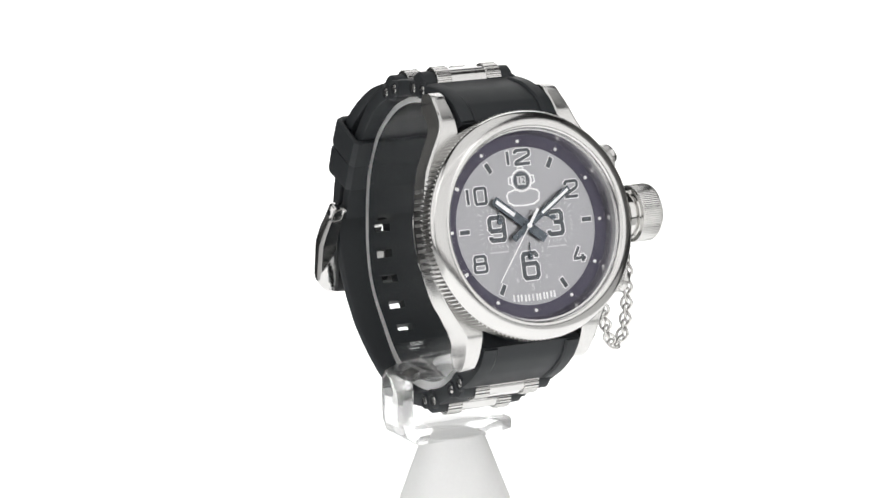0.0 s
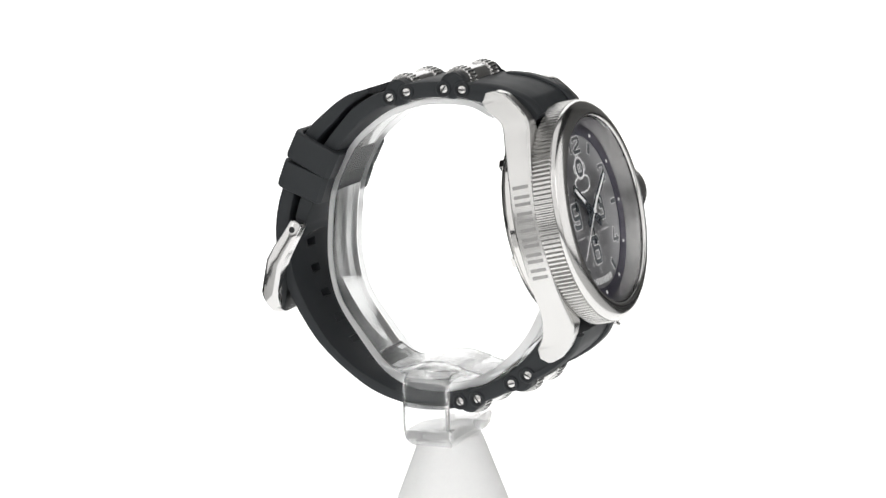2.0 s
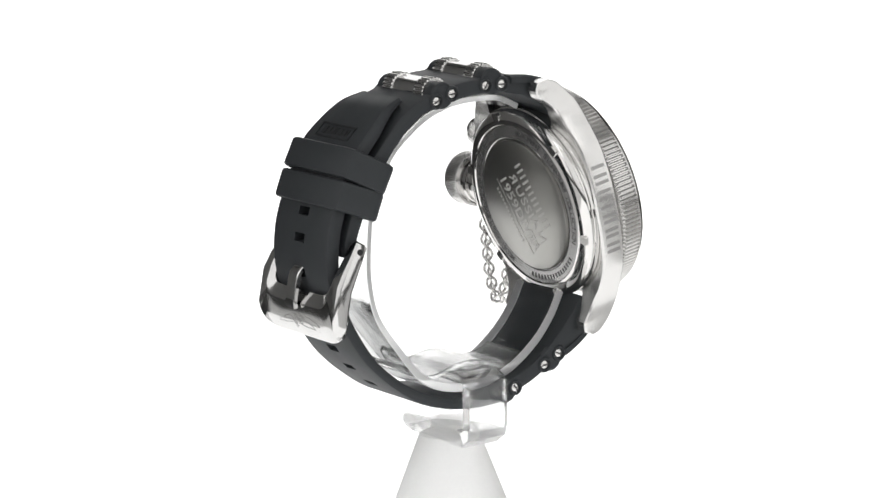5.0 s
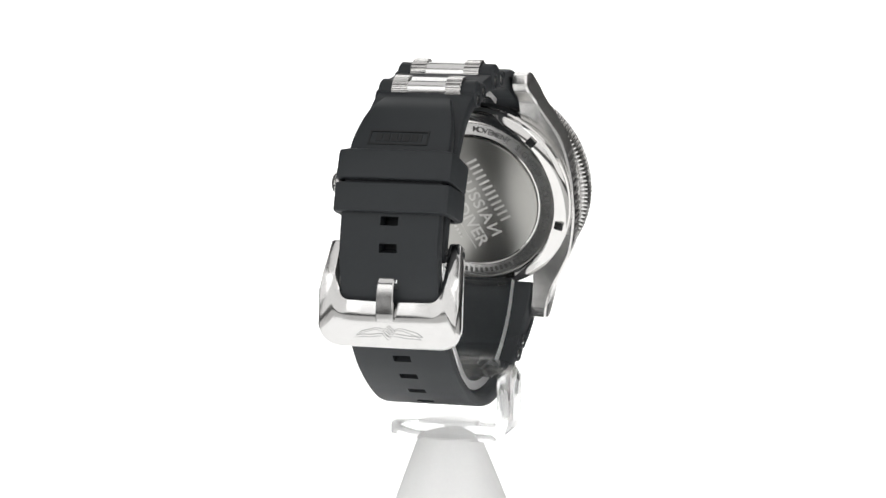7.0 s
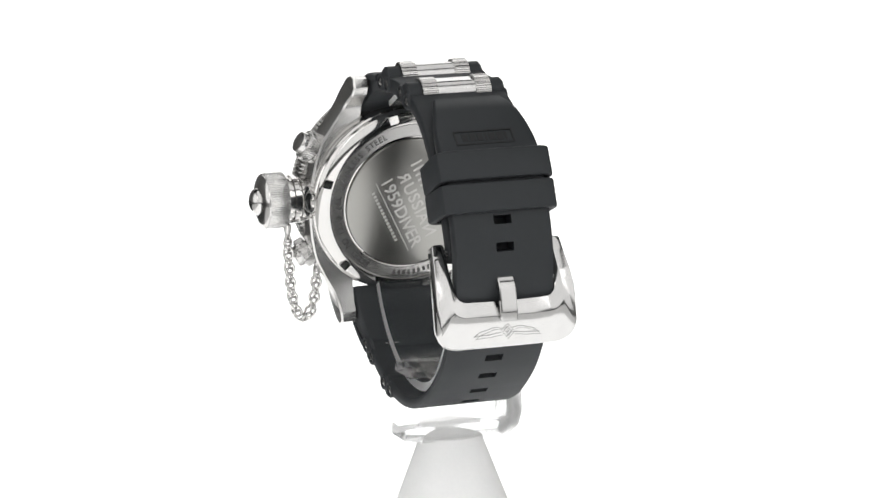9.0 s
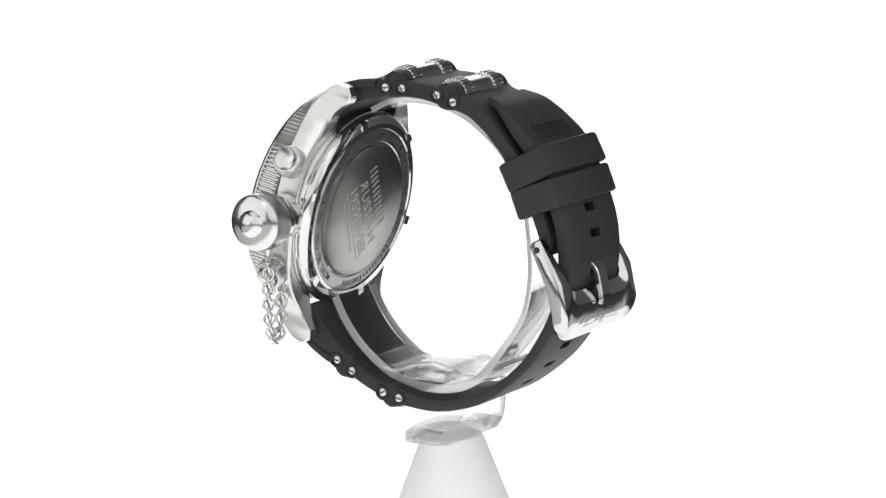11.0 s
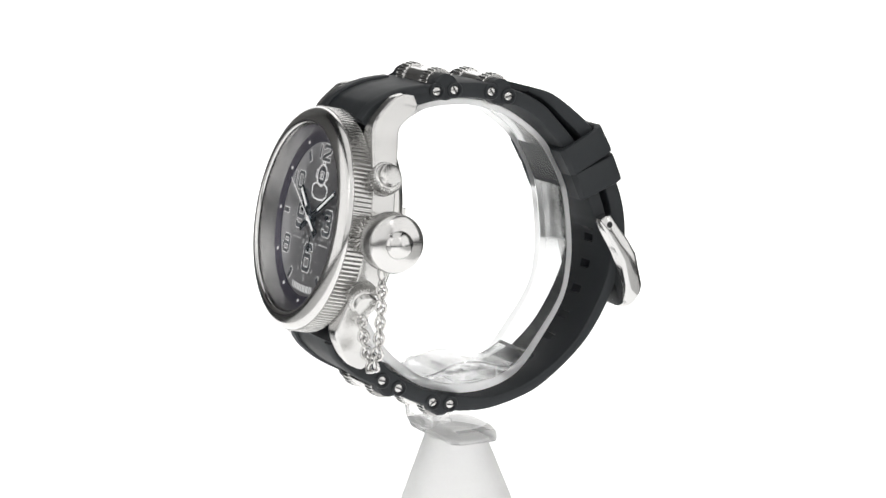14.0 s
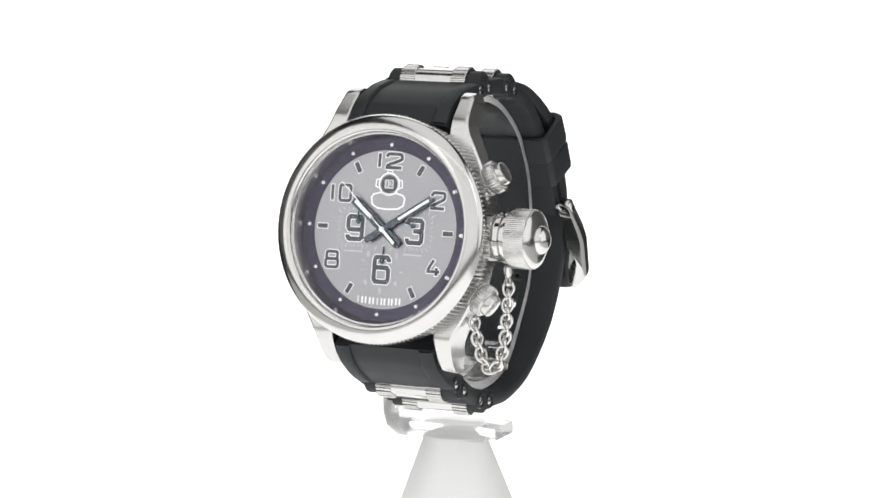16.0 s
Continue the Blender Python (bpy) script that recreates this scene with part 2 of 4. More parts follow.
# ---------------------------------------------------------------- the display stand
def display_stand():
    stand = tagged(new("display_stand"), "clear acrylic watch stand with a frosted cone foot and open ring", "stand")
    zero = Vector((0, 0, 0))
    cx, cy = -0.7, 0.4
    bm = bmesh.new()
    lathe(bm, [(34.0, 0.0), (34.8, 0.6), (34.6, 2.0), (7.5, 73.7), (7.2, 74.0), (0.6, 74.0)], 96)
    part("cone", bm, FROSTED, stand, "frosted white acrylic cone", Matrix.Translation((cx, cy, 0)), zero)
    bm = bmesh.new()
    # the folded bracket: foot plate, upright, upper arm
    line = [(12.6, 75.7), (8.0, 75.6), (0.0, 75.6), (-9.0, 75.5), (-13.0, 75.5), (-15.2, 76.6), (-15.9, 79.0), (-15.9, 84.0), (-15.9, 88.2),
            (-15.4, 89.8), (-13.4, 90.5), (-10.0, 90.6), (0.0, 90.6), (11.2, 90.6)]
    pts = [Vector(p) for p in line]
    sections = []
    for i, p in enumerate(pts):
        t = (pts[min(i + 1, len(pts) - 1)] - pts[max(i - 1, 0)]).normalized()
        nrm = Vector((-t.y, t.x))
        w, h = 5.7, (2.1 if i < 5 else 1.6 if i < 9 else 1.0)
        e = 0.7 if i < 9 else 0.5
        if i == 0:
            w, h = 5.0, 1.5
        sec = []
        for y, s in ((-w, -h + e), (-w + e * 0.3, -h + e * 0.3), (-w + e, -h), (w - e, -h), (w - e * 0.3, -h + e * 0.3), (w, -h + e), (w, h - e), (w - e * 0.3, h - e * 0.3), (w - e, h), (-w + e, h), (-w + e * 0.3, h - e * 0.3), (-w, h - e)):
            q = p + nrm * s
            sec.append((q.x, y + 0.2, q.y))
        sections.append(sec)
    skin(bm, sections)
    bracket = part("bracket", bm, THICK_ACRYLIC, stand, "clear acrylic folded bracket", None, zero, sharp=30)
    bracket.visible_shadow = False
    # the open ring that fills the wrist
    line = spline([(-15.6, 154.0), (-9.0, 156.7), (1.5, 156.7), (9.5, 154.4), (15.2, 151.0), (21.0, 145.8), (24.8, 139.6), (27.1, 133.5), (28.2, 125.5), (28.4, 116.2), (26.3, 106.7),
                   (20.4, 97.6), (13.5, 89.6), (5.4, 86.3), (-4.0, 86.2), (-12.5, 88.9), (-20.0, 94.4), (-25.0, 100.4), (-28.2, 106.4)], 170)
    sections = []
    for i, p in enumerate(line):
        t = (line[min(i + 1, 170)] - line[max(i - 1, 0)]).normalized()
        nrm = Vector((-t.y, t.x)) * -1
        sec = []
        w, h = 8.5, 1.4 + 0.8 * min(1, max(0, i - 90) / 30)
        for x, s in ((-w, 0.15), (-w + 0.15, 0), (w - 0.15, 0), (w, 0.15), (w, h - 0.15), (w - 0.15, h), (-w + 0.15, h), (-w, h - 0.15)):
            q = p + nrm * s
            sec.append((x - 0.6, q.x, q.y))
        sections.append(sec)
    bm = skin(bmesh.new(), sections)
    ring = part("ring", bm, ACRYLIC, stand, "clear acrylic open ring", None, zero, sharp=20)
    ring.visible_shadow = False
    ring.data.materials.append(EDGE)
    for p in ring.data.polygons:
        if abs(p.normal.x) > 0.6:
            p.material_index = 1
    # the waved seat strip over the arm
    bm = bmesh.new()
    top = spline([(17.0, 93.9), (14.0, 92.0), (11.0, 91.2), (8.0, 91.6), (4.0, 92.9), (0.0, 93.4), (-4.0, 92.9), (-8.0, 91.6), (-11.0, 91.1), (-14.0, 91.6), (-17.0, 93.0)], 64)
    sections = []
    for i, p in enumerate(top):
        low = p.y - 1.3
        sec = []
        for x, z in ((-9.0, low + 0.2), (-8.7, low), (7.5, low), (7.8, low + 0.2), (7.8, p.y - 0.3), (7.5, p.y), (-8.7, p.y), (-9.0, p.y - 0.3)):
            sec.append((x, p.x, z))
        sections.append(sec)
    skin(bm, sections)
    seat = part("seat", bm, THICK_ACRYLIC, stand, "clear acrylic waved seat strip", None, zero, sharp=25)
    seat.visible_shadow = False
    return stand


stand = display_stand()

# ---------------------------------------------------------------- the watch
watch = tagged(new("wristwatch"), "large steel diver's watch with black rubber strap on the stand", "watch")


def strap_body(pairs, widths, holes):
    """A rubber strap between an inner and an outer line (y, z), with slots cut through it."""
    n = 220
    middle = [((p[0] + p[2]) / 2, (p[1] + p[3]) / 2) for p in pairs]
    half = [((p[2] - p[0]) / 2, (p[3] - p[1]) / 2) for p in pairs]
    along = [0.0]
    for p, q in zip(middle, middle[1:]):
        along.append(along[-1] + math.dist(p, q))
    centre = spline(middle, n)
    run = [0.0]
    for p, q in zip(centre, centre[1:]):
        run.append(run[-1] + (q - p).length)
    inner, outer = [], []
    for c, d in zip(centre, run):
        f = d * along[-1] / run[-1]
        h = Vector((float(np.interp(f, along, [k[0] for k in half])), float(np.interp(f, along, [k[1] for k in half]))))
        inner.append(c - h)
        outer.append(c + h)
    wide = spline([(k / (len(widths) - 1) * 100.0, w) for k, w in enumerate(widths)], 60)

    def width(f):
        for a, b in zip(wide, wide[1:]):
            if a.x <= f * 100 <= b.x + 1e-6:
                return a.y + (b.y - a.y) * (f * 100 - a.x) / max(b.x - a.x, 1e-9)
        return wide[-1].y

    cut = set()
    for y, z in holes:
        best = min(range(n), key=lambda i: ((outer[i] + inner[i]) / 2 - Vector((y, z))).length)
        cut |= {best - 2, best - 1, best}
    bm = bmesh.new()
    rows = []
    for i in range(n + 1):
        a, b, w = inner[i], outer[i], width(i / n)
        t = (b - a).length
        c = min(0.9 / t, 0.3)

        def at(x, s):
            q = a.lerp(b, s)
            return bm.verts.new((x, q.x, q.y))

        row = [at(-w + 0.9, 0), at(-2.15, 0), at(2.15, 0), at(w - 0.9, 0), at(w - 0.25, c * 0.3), at(w, c), at(w, 1 - c), at(w - 0.25, 1 - c * 0.3),
               at(w - 0.9, 1), at(2.15, 1), at(-2.15, 1), at(-w + 0.9, 1), at(-w + 0.25, 1 - c * 0.3), at(-w, 1 - c), at(-w, c), at(-w + 0.25, c * 0.3)]
        rows.append(row)
    m = len(rows[0])
    for i in range(n):
        for k in range(m):
            if i in cut and k in (1, 9):
                continue
            bm.faces.new((rows[i][k], rows[i][(k + 1) % m], rows[i + 1][(k + 1) % m], rows[i + 1][k]))
    bm.faces.new(rows[0])
    bm.faces.new(rows[-1])
    for i in sorted(cut):
        for lo, hi in ((1, 10), (2, 9)):
            bm.faces.new((rows[i][lo], rows[i + 1][lo], rows[i + 1][hi], rows[i][hi]))
        if i - 1 not in cut:
            bm.faces.new((rows[i][1], rows[i][2], rows[i][9], rows[i][10]))
        if i + 1 not in cut:
            j = i + 1
            bm.faces.new((rows[j][1], rows[j][2], rows[j][9], rows[j][10]))
    return bm


def shoulders(y, z, r, x0, x1, strap):
    """The rubber shoulders that hold a roller's ends."""
    for sx in (-1, 1):
        bm = bmesh.new()
        sec = []
        for x, rr in ((x0, r), (x1 - 0.5, r), (x1, r - 0.5)):
            sec.append([(sx * x, y + rr * math.cos(a), z + rr * math.sin(a)) for a in (2 * math.pi * k / 28 for k in range(28))])
        part("shoulder", skin(bm, sec), RUBBER, strap)


ROLLERS = ((-6.2, 160.7, 0.0, 3.8), (8.0, 158.5, -14.0, 3.8), (-9.2, 84.3, 166.0, 3.15), (-22.4, 90.6, 150.0, 3.4))   # y, z, turn of the outward side, radius


def rail(pairs, x0, x1, lift, strap):
    """A raised edge along the strap's outer side."""
    line = spline(pairs, 30)
    for sx in (-1, 1):
        sections = []
        for i, p in enumerate(line):
            t = (line[min(i + 1, 30)] - line[max(i - 1, 0)]).normalized()
            nrm = Vector((-t.y, t.x))
            nrm = nrm if nrm.dot(p - Vector((0, 125))) > 0 else -nrm
            sec = []
            for x, s in ((x0, -1.2), (x0, lift * 0.3), (x0 + 0.5, lift), (x1 - 0.7, lift), (x1, lift * 0.2), (x1, -1.2)):
                q = p + nrm * s
                sec.append((sx * x, q.x, q.y))
            sections.append(sec)
        part("edge_rail", skin(bmesh.new(), sections), RUBBER, strap)


def straps():
    upper = [(-24.0, 150.5, -28.4, 153.8), (-19.5, 153.6, -24.7, 157.7), (-15.6, 155.9, -18.7, 160.0), (-11.8, 156.8, -12.4, 160.8), (-7.8, 157.4, -8.0, 161.2),
             (-1.2, 157.4, -1.2, 161.3), (4.1, 156.6, 5.0, 160.6), (9.5, 155.2, 11.0, 158.7), (13.5, 153.9, 15.4, 156.9), (17.5, 151.0, 20.0, 154.0), (20.2, 148.2, 24.0, 149.6),
             (23.2, 144.6, 27.8, 144.9), (28.0, 137.0, 32.2, 137.4), (31.1, 130.0, 34.6, 131.0), (32.6, 125.6, 36.1, 125.6), (33.2, 123.0, 35.6, 122.8)]
    bm = strap_body(upper, [12.7, 12.15, 12.0, 12.0, 12.0, 12.0, 12.0, 12.0, 12.0, 12.0], [])
    short = part("upper_strap", bm, RUBBER, watch, "black rubber strap half running to the buckle")
    for y, z, turn, r in ROLLERS[:2]:
        shoulders(y, z - 0.3, 3.15, 8.6, 12.03, short)
    rail([(-28.2, 154.2), (-24.7, 157.7), (-18.7, 160.0), (-14.2, 160.6), (-11.2, 160.7)], 9.0, 12.6, 0.6, short)
    lower = [(-30.6, 106.0, -37.3, 102.9), (-29.2, 103.4, -35.4, 98.9), (-26.8, 100.2, -31.8, 95.3), (-24.2, 97.0, -27.2, 92.2), (-20.0, 93.0, -21.0, 88.9), (-14.0, 89.4, -14.8, 85.6),
             (-6.0, 86.9, -6.4, 82.9), (2.0, 85.4, 2.0, 82.1), (8.0, 85.9, 9.6, 83.3), (14.2, 87.8, 16.4, 85.6), (20.9, 91.4, 22.6, 89.6), (26.6, 96.2, 28.8, 94.8),
             (30.2, 100.8, 32.8, 99.5), (33.6, 106.5, 36.6, 105.7), (36.2, 112.6, 39.3, 112.0), (37.2, 119.0, 41.0, 118.6), (37.2, 124.6, 41.2, 124.6), (36.2, 130.6, 40.0, 131.3),
             (33.4, 138.2, 36.8, 139.6), (29.2, 145.6, 32.6, 147.6), (25.0, 150.2, 27.4, 152.9), (20.6, 154.8, 22.8, 156.6), (16.8, 157.2, 17.8, 158.4)]
    holes = [(37.6, 133.1), (38.9, 126.7), (39.0, 119.2), (37.6, 112.6), (35.0, 106.4), (31.7, 100.4), (27.2, 95.2), (21.6, 90.6), (15.2, 87.0)]
    bm = strap_body(lower, [12.9, 12.5, 12.1, 12.1, 12.1] + [12.0] * 12 + [12.0, 10.7, 8.2], holes)
    tail = part("lower_strap", bm, RUBBER, watch, "long black rubber strap half with square buckle slots")
    for y, z, turn, r in ROLLERS[2:]:
        shoulders(y + 0.15, z + 0.6, r - 0.3, 8.6, 12.03, tail)
    rail([(-37.2, 102.6), (-35.4, 98.8), (-31.8, 95.3), (-28.6, 93.1), (-26.4, 91.9)], 9.0, 12.6, 0.6, tail)
    # the pressed name panel near the tip: plain blocks in a shallow frame
    place = Matrix.Translation((0.6, 29.85, 150.45)) @ Matrix(((1, 0, 0, 0), (0, -0.70, 0.714, 0), (0, 0.714, 0.70, 0), (0, 0, 0, 1)))
    # raised blocks whose dark colour paints the shade of recessed letters
    bm = bmesh.new()
    ribbon(bm, [(-7.0, -1.7), (7.0, -1.7), (7.0, 1.9), (-7.0, 1.9)], 0.35, -0.5, 0.30, True)
    x = -5.6
    for w in (0.55, 1.5, 1.6, 0.55, 1.4, 1.4, 1.5):
        block(bm, x, x + w, -0.95, 1.1, -0.5, 0.26)
        x += w + 0.42
    part("name_panel", bm, RECESS_SHADE, tail, "pressed name panel in the rubber, recess shade put in as dark colour", place)


straps()


def roller():
    for y, z, turn, r in ROLLERS:
        place = Matrix.Translation((0.0, y, z)) @ Matrix.Rotation(radians(turn), 4, "X")
        bm = bmesh.new()
        # polished bar with a flattened face
        sec = []
        for x, k in ((-8.3, 0.9), (-8.0, 1.0), (8.0, 1.0), (8.3, 0.9)):
            ring = []
            for j in range(32):
                a = 2 * math.pi * j / 32
                py, pz = (r - 0.42) * k * math.cos(a), (r - 0.42) * k * math.sin(a)
                ring.append((x, py, min(pz, r - 0.68)))
            sec.append(ring)
        skin(bm, sec)
        bar = part("strap_bar", bm, BUCKLE, watch, "polished steel strap bar with ribbed ends", place)
        for sx in (-1, 1):
            bm = knurled(bmesh.new(), r, 0.30, 4.7, 8.55, 24, "x", 0.12)
            if sx < 0:
                bmesh.ops.transform(bm, matrix=Matrix.Rotation(math.pi, 4, "Z"), verts=bm.verts)
            part("ribbed_sleeve", bm, SATIN, bar, "", place)


roller()


def screws():
    """Slotted screw heads along both edges of the strap."""
    bm = bmesh.new()
    n = 24
    lathe(bm, [(1.12, -0.5), (1.12, -0.05), (1.0, 0.1), (0.6, 0.24), (0.05, 0.3)], n, "x")
    block(bm, 0.05, 0.36, -0.13, 0.13, -0.1, 0.1)
    bmesh.ops.delete(bm, geom=[f for f in bm.faces if len(f.verts) == 4 and all(abs(v.co.z) < 0.2 for v in f.verts)], context="FACES")
    bmesh.ops.delete(bm, geom=[v for v in bm.verts if not v.link_faces], context="VERTS")
    bmesh.ops.scale(bm, vec=(MM, MM, MM), verts=bm.verts)
    head = finish(bm, SATIN, "screw")
    # dark bar laid on the head, coloured as the shade in its groove
    bm = block(bmesh.new(), 0.22, 0.34, -0.95, 0.95, -0.17, 0.17)
    bmesh.ops.scale(bm, vec=(MM, MM, MM), verts=bm.verts)
    slot_shade = finish(bm, ETCH_AND_SLOT_SHADE, "slot_shade")
    bm = lathe(bmesh.new(), [(2.0, -0.4), (1.95, 0.1), (1.75, 0.42), (1.52, 0.44), (1.36, 0.3), (1.3, -0.3)], 24, "x", False)
    bmesh.ops.scale(bm, vec=(MM, MM, MM), verts=bm.verts)
    seat = finish(bm, RUBBER, "screw_seat")
    spots = [(-8.7, 159.6), (-4.1, 159.6), (5.5, 158.5), (9.9, 157.1), (-6.8, 84.6), (-11.3, 85.6), (-20.1, 90.0), (-24.3, 92.3)]
    k = 0
    for sx in (-1, 1):
        for y, z in spots:
            ob = new("screw", head)
            ob.parent = watch
            turn = (37 * k * k + 20 * k) % 180
            k += 1
            ob.matrix_local = Matrix.Translation((Vector((sx * 12.1, y, z)) - BASE) * MM) @ Matrix.Rotation(0 if sx > 0 else math.pi, 4, "Z") @ Matrix.Rotation(radians(turn), 4, "X")
            for nm, me in (("slot_shade", slot_shade), ("screw_seat", seat)):
                s = new(nm, me)
                s.parent = ob


screws()


def keeper(mid, along, depth, long, name):
    """A rubber loop round both strap layers. mid: (y, z); along: the strap's way there."""
    t = Vector(along).normalized()
    out = Vector((t.y, -t.x))
    out = out if out.x > 0 else -out
    bm = bmesh.new()
    w, c = 14.2, 2.4
    shape = [(-w, -depth / 2 + 1.0), (-w + 1.0, -depth / 2), (w - 1.0, -depth / 2), (w, -depth / 2 + 1.0), (w, depth / 2 - c), (w - 0.6, depth / 2 - 0.9), (w - c, depth / 2),
             (-w + c, depth / 2), (-w + 0.6, depth / 2 - 0.9), (-w, depth / 2 - c)]

    def ring(s, k):
        f = 1 - k / w
        g = 1 - 2 * k / depth
        res = []
        for x, h in shape:
            q = Vector(mid) + t * s + out * (h * g)
            res.append((x * f, q.x, q.y))
        return res

    a, wall = long / 2, 1.5
    sections = [ring(-a + 0.7, wall), ring(-a + 0.3, wall), ring(-a, wall - 0.4), ring(-a, 0.6), ring(-a + 0.25, 0.15), ring(-a + 0.7, 0), ring(a - 0.7, 0), ring(a - 0.25, 0.15), ring(a, 0.6),
                ring(a, wall - 0.4), ring(a - 0.3, wall)]
    skin(bm, sections, ring=True)
    part(name, bm, RUBBER, watch, "black rubber strap keeper loop")


keeper((30.1, 142.7), (-3.7, 7.6), 13.0, 7.2, "keeper")
keeper((32.9, 136.1), (-2.4, 6.4), 12.8, 7.0, "keeper")


def buckle():
    mid = spline([(33.4, 126.6), (35.9, 122.2), (38.9, 117.2), (40.5, 112.2), (40.4, 107.6), (38.9, 103.4)], 60)
    total = sum((b - a).length for a, b in zip(mid, mid[1:]))

    def on(x, s, h):
        f = min(max(s / total, 0), 1) * 60
        i = min(int(f), 59)
        p = mid[i].lerp(mid[i + 1], f - i)
        t = (mid[i + 1] - mid[i]).normalized()
        out = Vector((-t.y, t.x))
        out = out if out.x > 0 else -out
        q = p + out * h
        return (x, q.x, q.y)

    # half of the frame's plan: (inner x, inner s), (outer x, outer s), half thickness
    L = total
    half = [((12.7, 0.0), (15.2, 0.0), 1.2), ((12.6, 0.6), (15.9, 0.5), 1.6), ((12.6, 4.0), (16.3, 4.0), 1.75), ((12.6, 8.0), (16.8, 8.0), 2.0), ((12.4, 10.0), (17.1, 12.0), 2.1)]
    for k in range(7):
        a = radians(15 * k)
        half.append(((9.6 + 2.6 * math.cos(a), 11.7 + 2.4 * math.sin(a)), (11.9 + 5.2 * math.cos(a), L - 5.4 + 5.2 * math.sin(a)), 2.15 - 0.05 * k))
    half.append(((6.0, 14.2), (7.0, L - 0.2), 1.85))
    half.append(((2.0, 14.3), (2.2, L - 0.2), 1.85))
    plan = half + [((-a[0], a[1]), (-b[0], b[1]), h) for a, b, h in half[::-1]]
    sections = []
    for a, b, h in plan:
        a, b = Vector(a), Vector(b)
        sec = []
        for f, g in ((0.0, -0.6), (0.1, -1.0), (0.88, -1.0), (1.0, -0.5), (1.0, 0.35), (0.96, 0.75), (0.88, 1.0), (0.30, 1.0), (0.22, 0.95), (0.0, 0.55), (0.0, 0.1)):
            q = a.lerp(b, f)
            sec.append(on(q.x, q.y, g * h))
        sections.append(sec)
    bm = skin(bmesh.new(), sections)
    frame_ob = part("buckle", bm, BUCKLE, watch, "polished steel pin buckle", sharp=48)
    bm = lathe(bmesh.new(), [(1.0, -12.7), (1.0, 12.7)], 20, "x")
    part("buckle_pin", bm, SATIN, frame_ob, "", Matrix.Translation((0, 34.3, 125.0)))
    # no hole is cut: a dark disc paints the shade of each one
    for sx in (-1, 1):
        bm = lathe(bmesh.new(), [(0.7, -0.4), (0.75, 0.06), (0.5, 0.07)], 16, "x")
        part("pin_hole_shade", bm, RECESS_SHADE, frame_ob, "dark disc coloured as the shade in a pin hole", Matrix.Translation((sx * 16.12, 34.5, 124.7)) @ Matrix.Rotation(0 if sx > 0 else math.pi, 4, "Z"))
    bm = bmesh.new()
    line = spline([(35.0, 123.6), (38.2, 120.8), (40.8, 119.6), (42.2, 118.0), (42.9, 115.0), (43.4, 112.2), (43.3, 110.4)], 24)
    sections = []
    for i, p in enumerate(line):
        t = (line[min(i + 1, 24)] - line[max(i - 1, 0)]).normalized()
        out = Vector((-t.y, t.x)) * -1
        w = 2.0
        sec = []
        for x, s in ((-w, -0.4), (-w + 0.25, -0.6), (w - 0.25, -0.6), (w, -0.4), (w, 0.4), (w - 0.25, 0.6), (-w + 0.25, 0.6), (-w, 0.4)):
            q = p + out * s
            sec.append((x + 0.3, q.x, q.y))
        sections.append(sec)
    skin(bm, sections)
    part("prong", bm, BUCKLE, frame_ob, "polished steel buckle prong")
    # engraved winged emblem as plain lines
    bm = bmesh.new()

    def groove(points):
        rows = []
        points = [(x, s + 2.8) for x, s in points]
        for i, (x, s) in enumerate(points):
            a = Vector(points[max(i - 1, 0)])
            b = Vector(points[min(i + 1, len(points) - 1)])
            d = (b - a).normalized()
            e = Vector((-d.y, d.x)) * 0.038
            rows.append([on(x + e.x, s + e.y, 1.9), on(x + e.x, s + e.y, 2.05), on(x - e.x, s - e.y, 2.05), on(x - e.x, s - e.y, 1.9)])
        skin(bm, rows)

    for sx in (-1, 1):
        groove([(sx * x, s) for x, s in ((1.5, 17.5), (2.4, 17.2), (3.6, 17.25), (5.0, 17.7), (6.6, 18.1), (8.0, 19.0), (6.2, 18.8), (4.4, 18.8), (2.8, 18.6), (1.5, 18.5))])
    groove([(0, 16.5), (1.5, 17.9), (0, 19.4), (-1.5, 17.9), (0, 16.5)])
    groove([(0, 17.1), (0.7, 17.9), (0, 18.7), (-0.7, 17.9), (0, 17.1)])
    part("emblem", bm, FLANK_ETCH, frame_ob, "engraved winged emblem")


buckle()


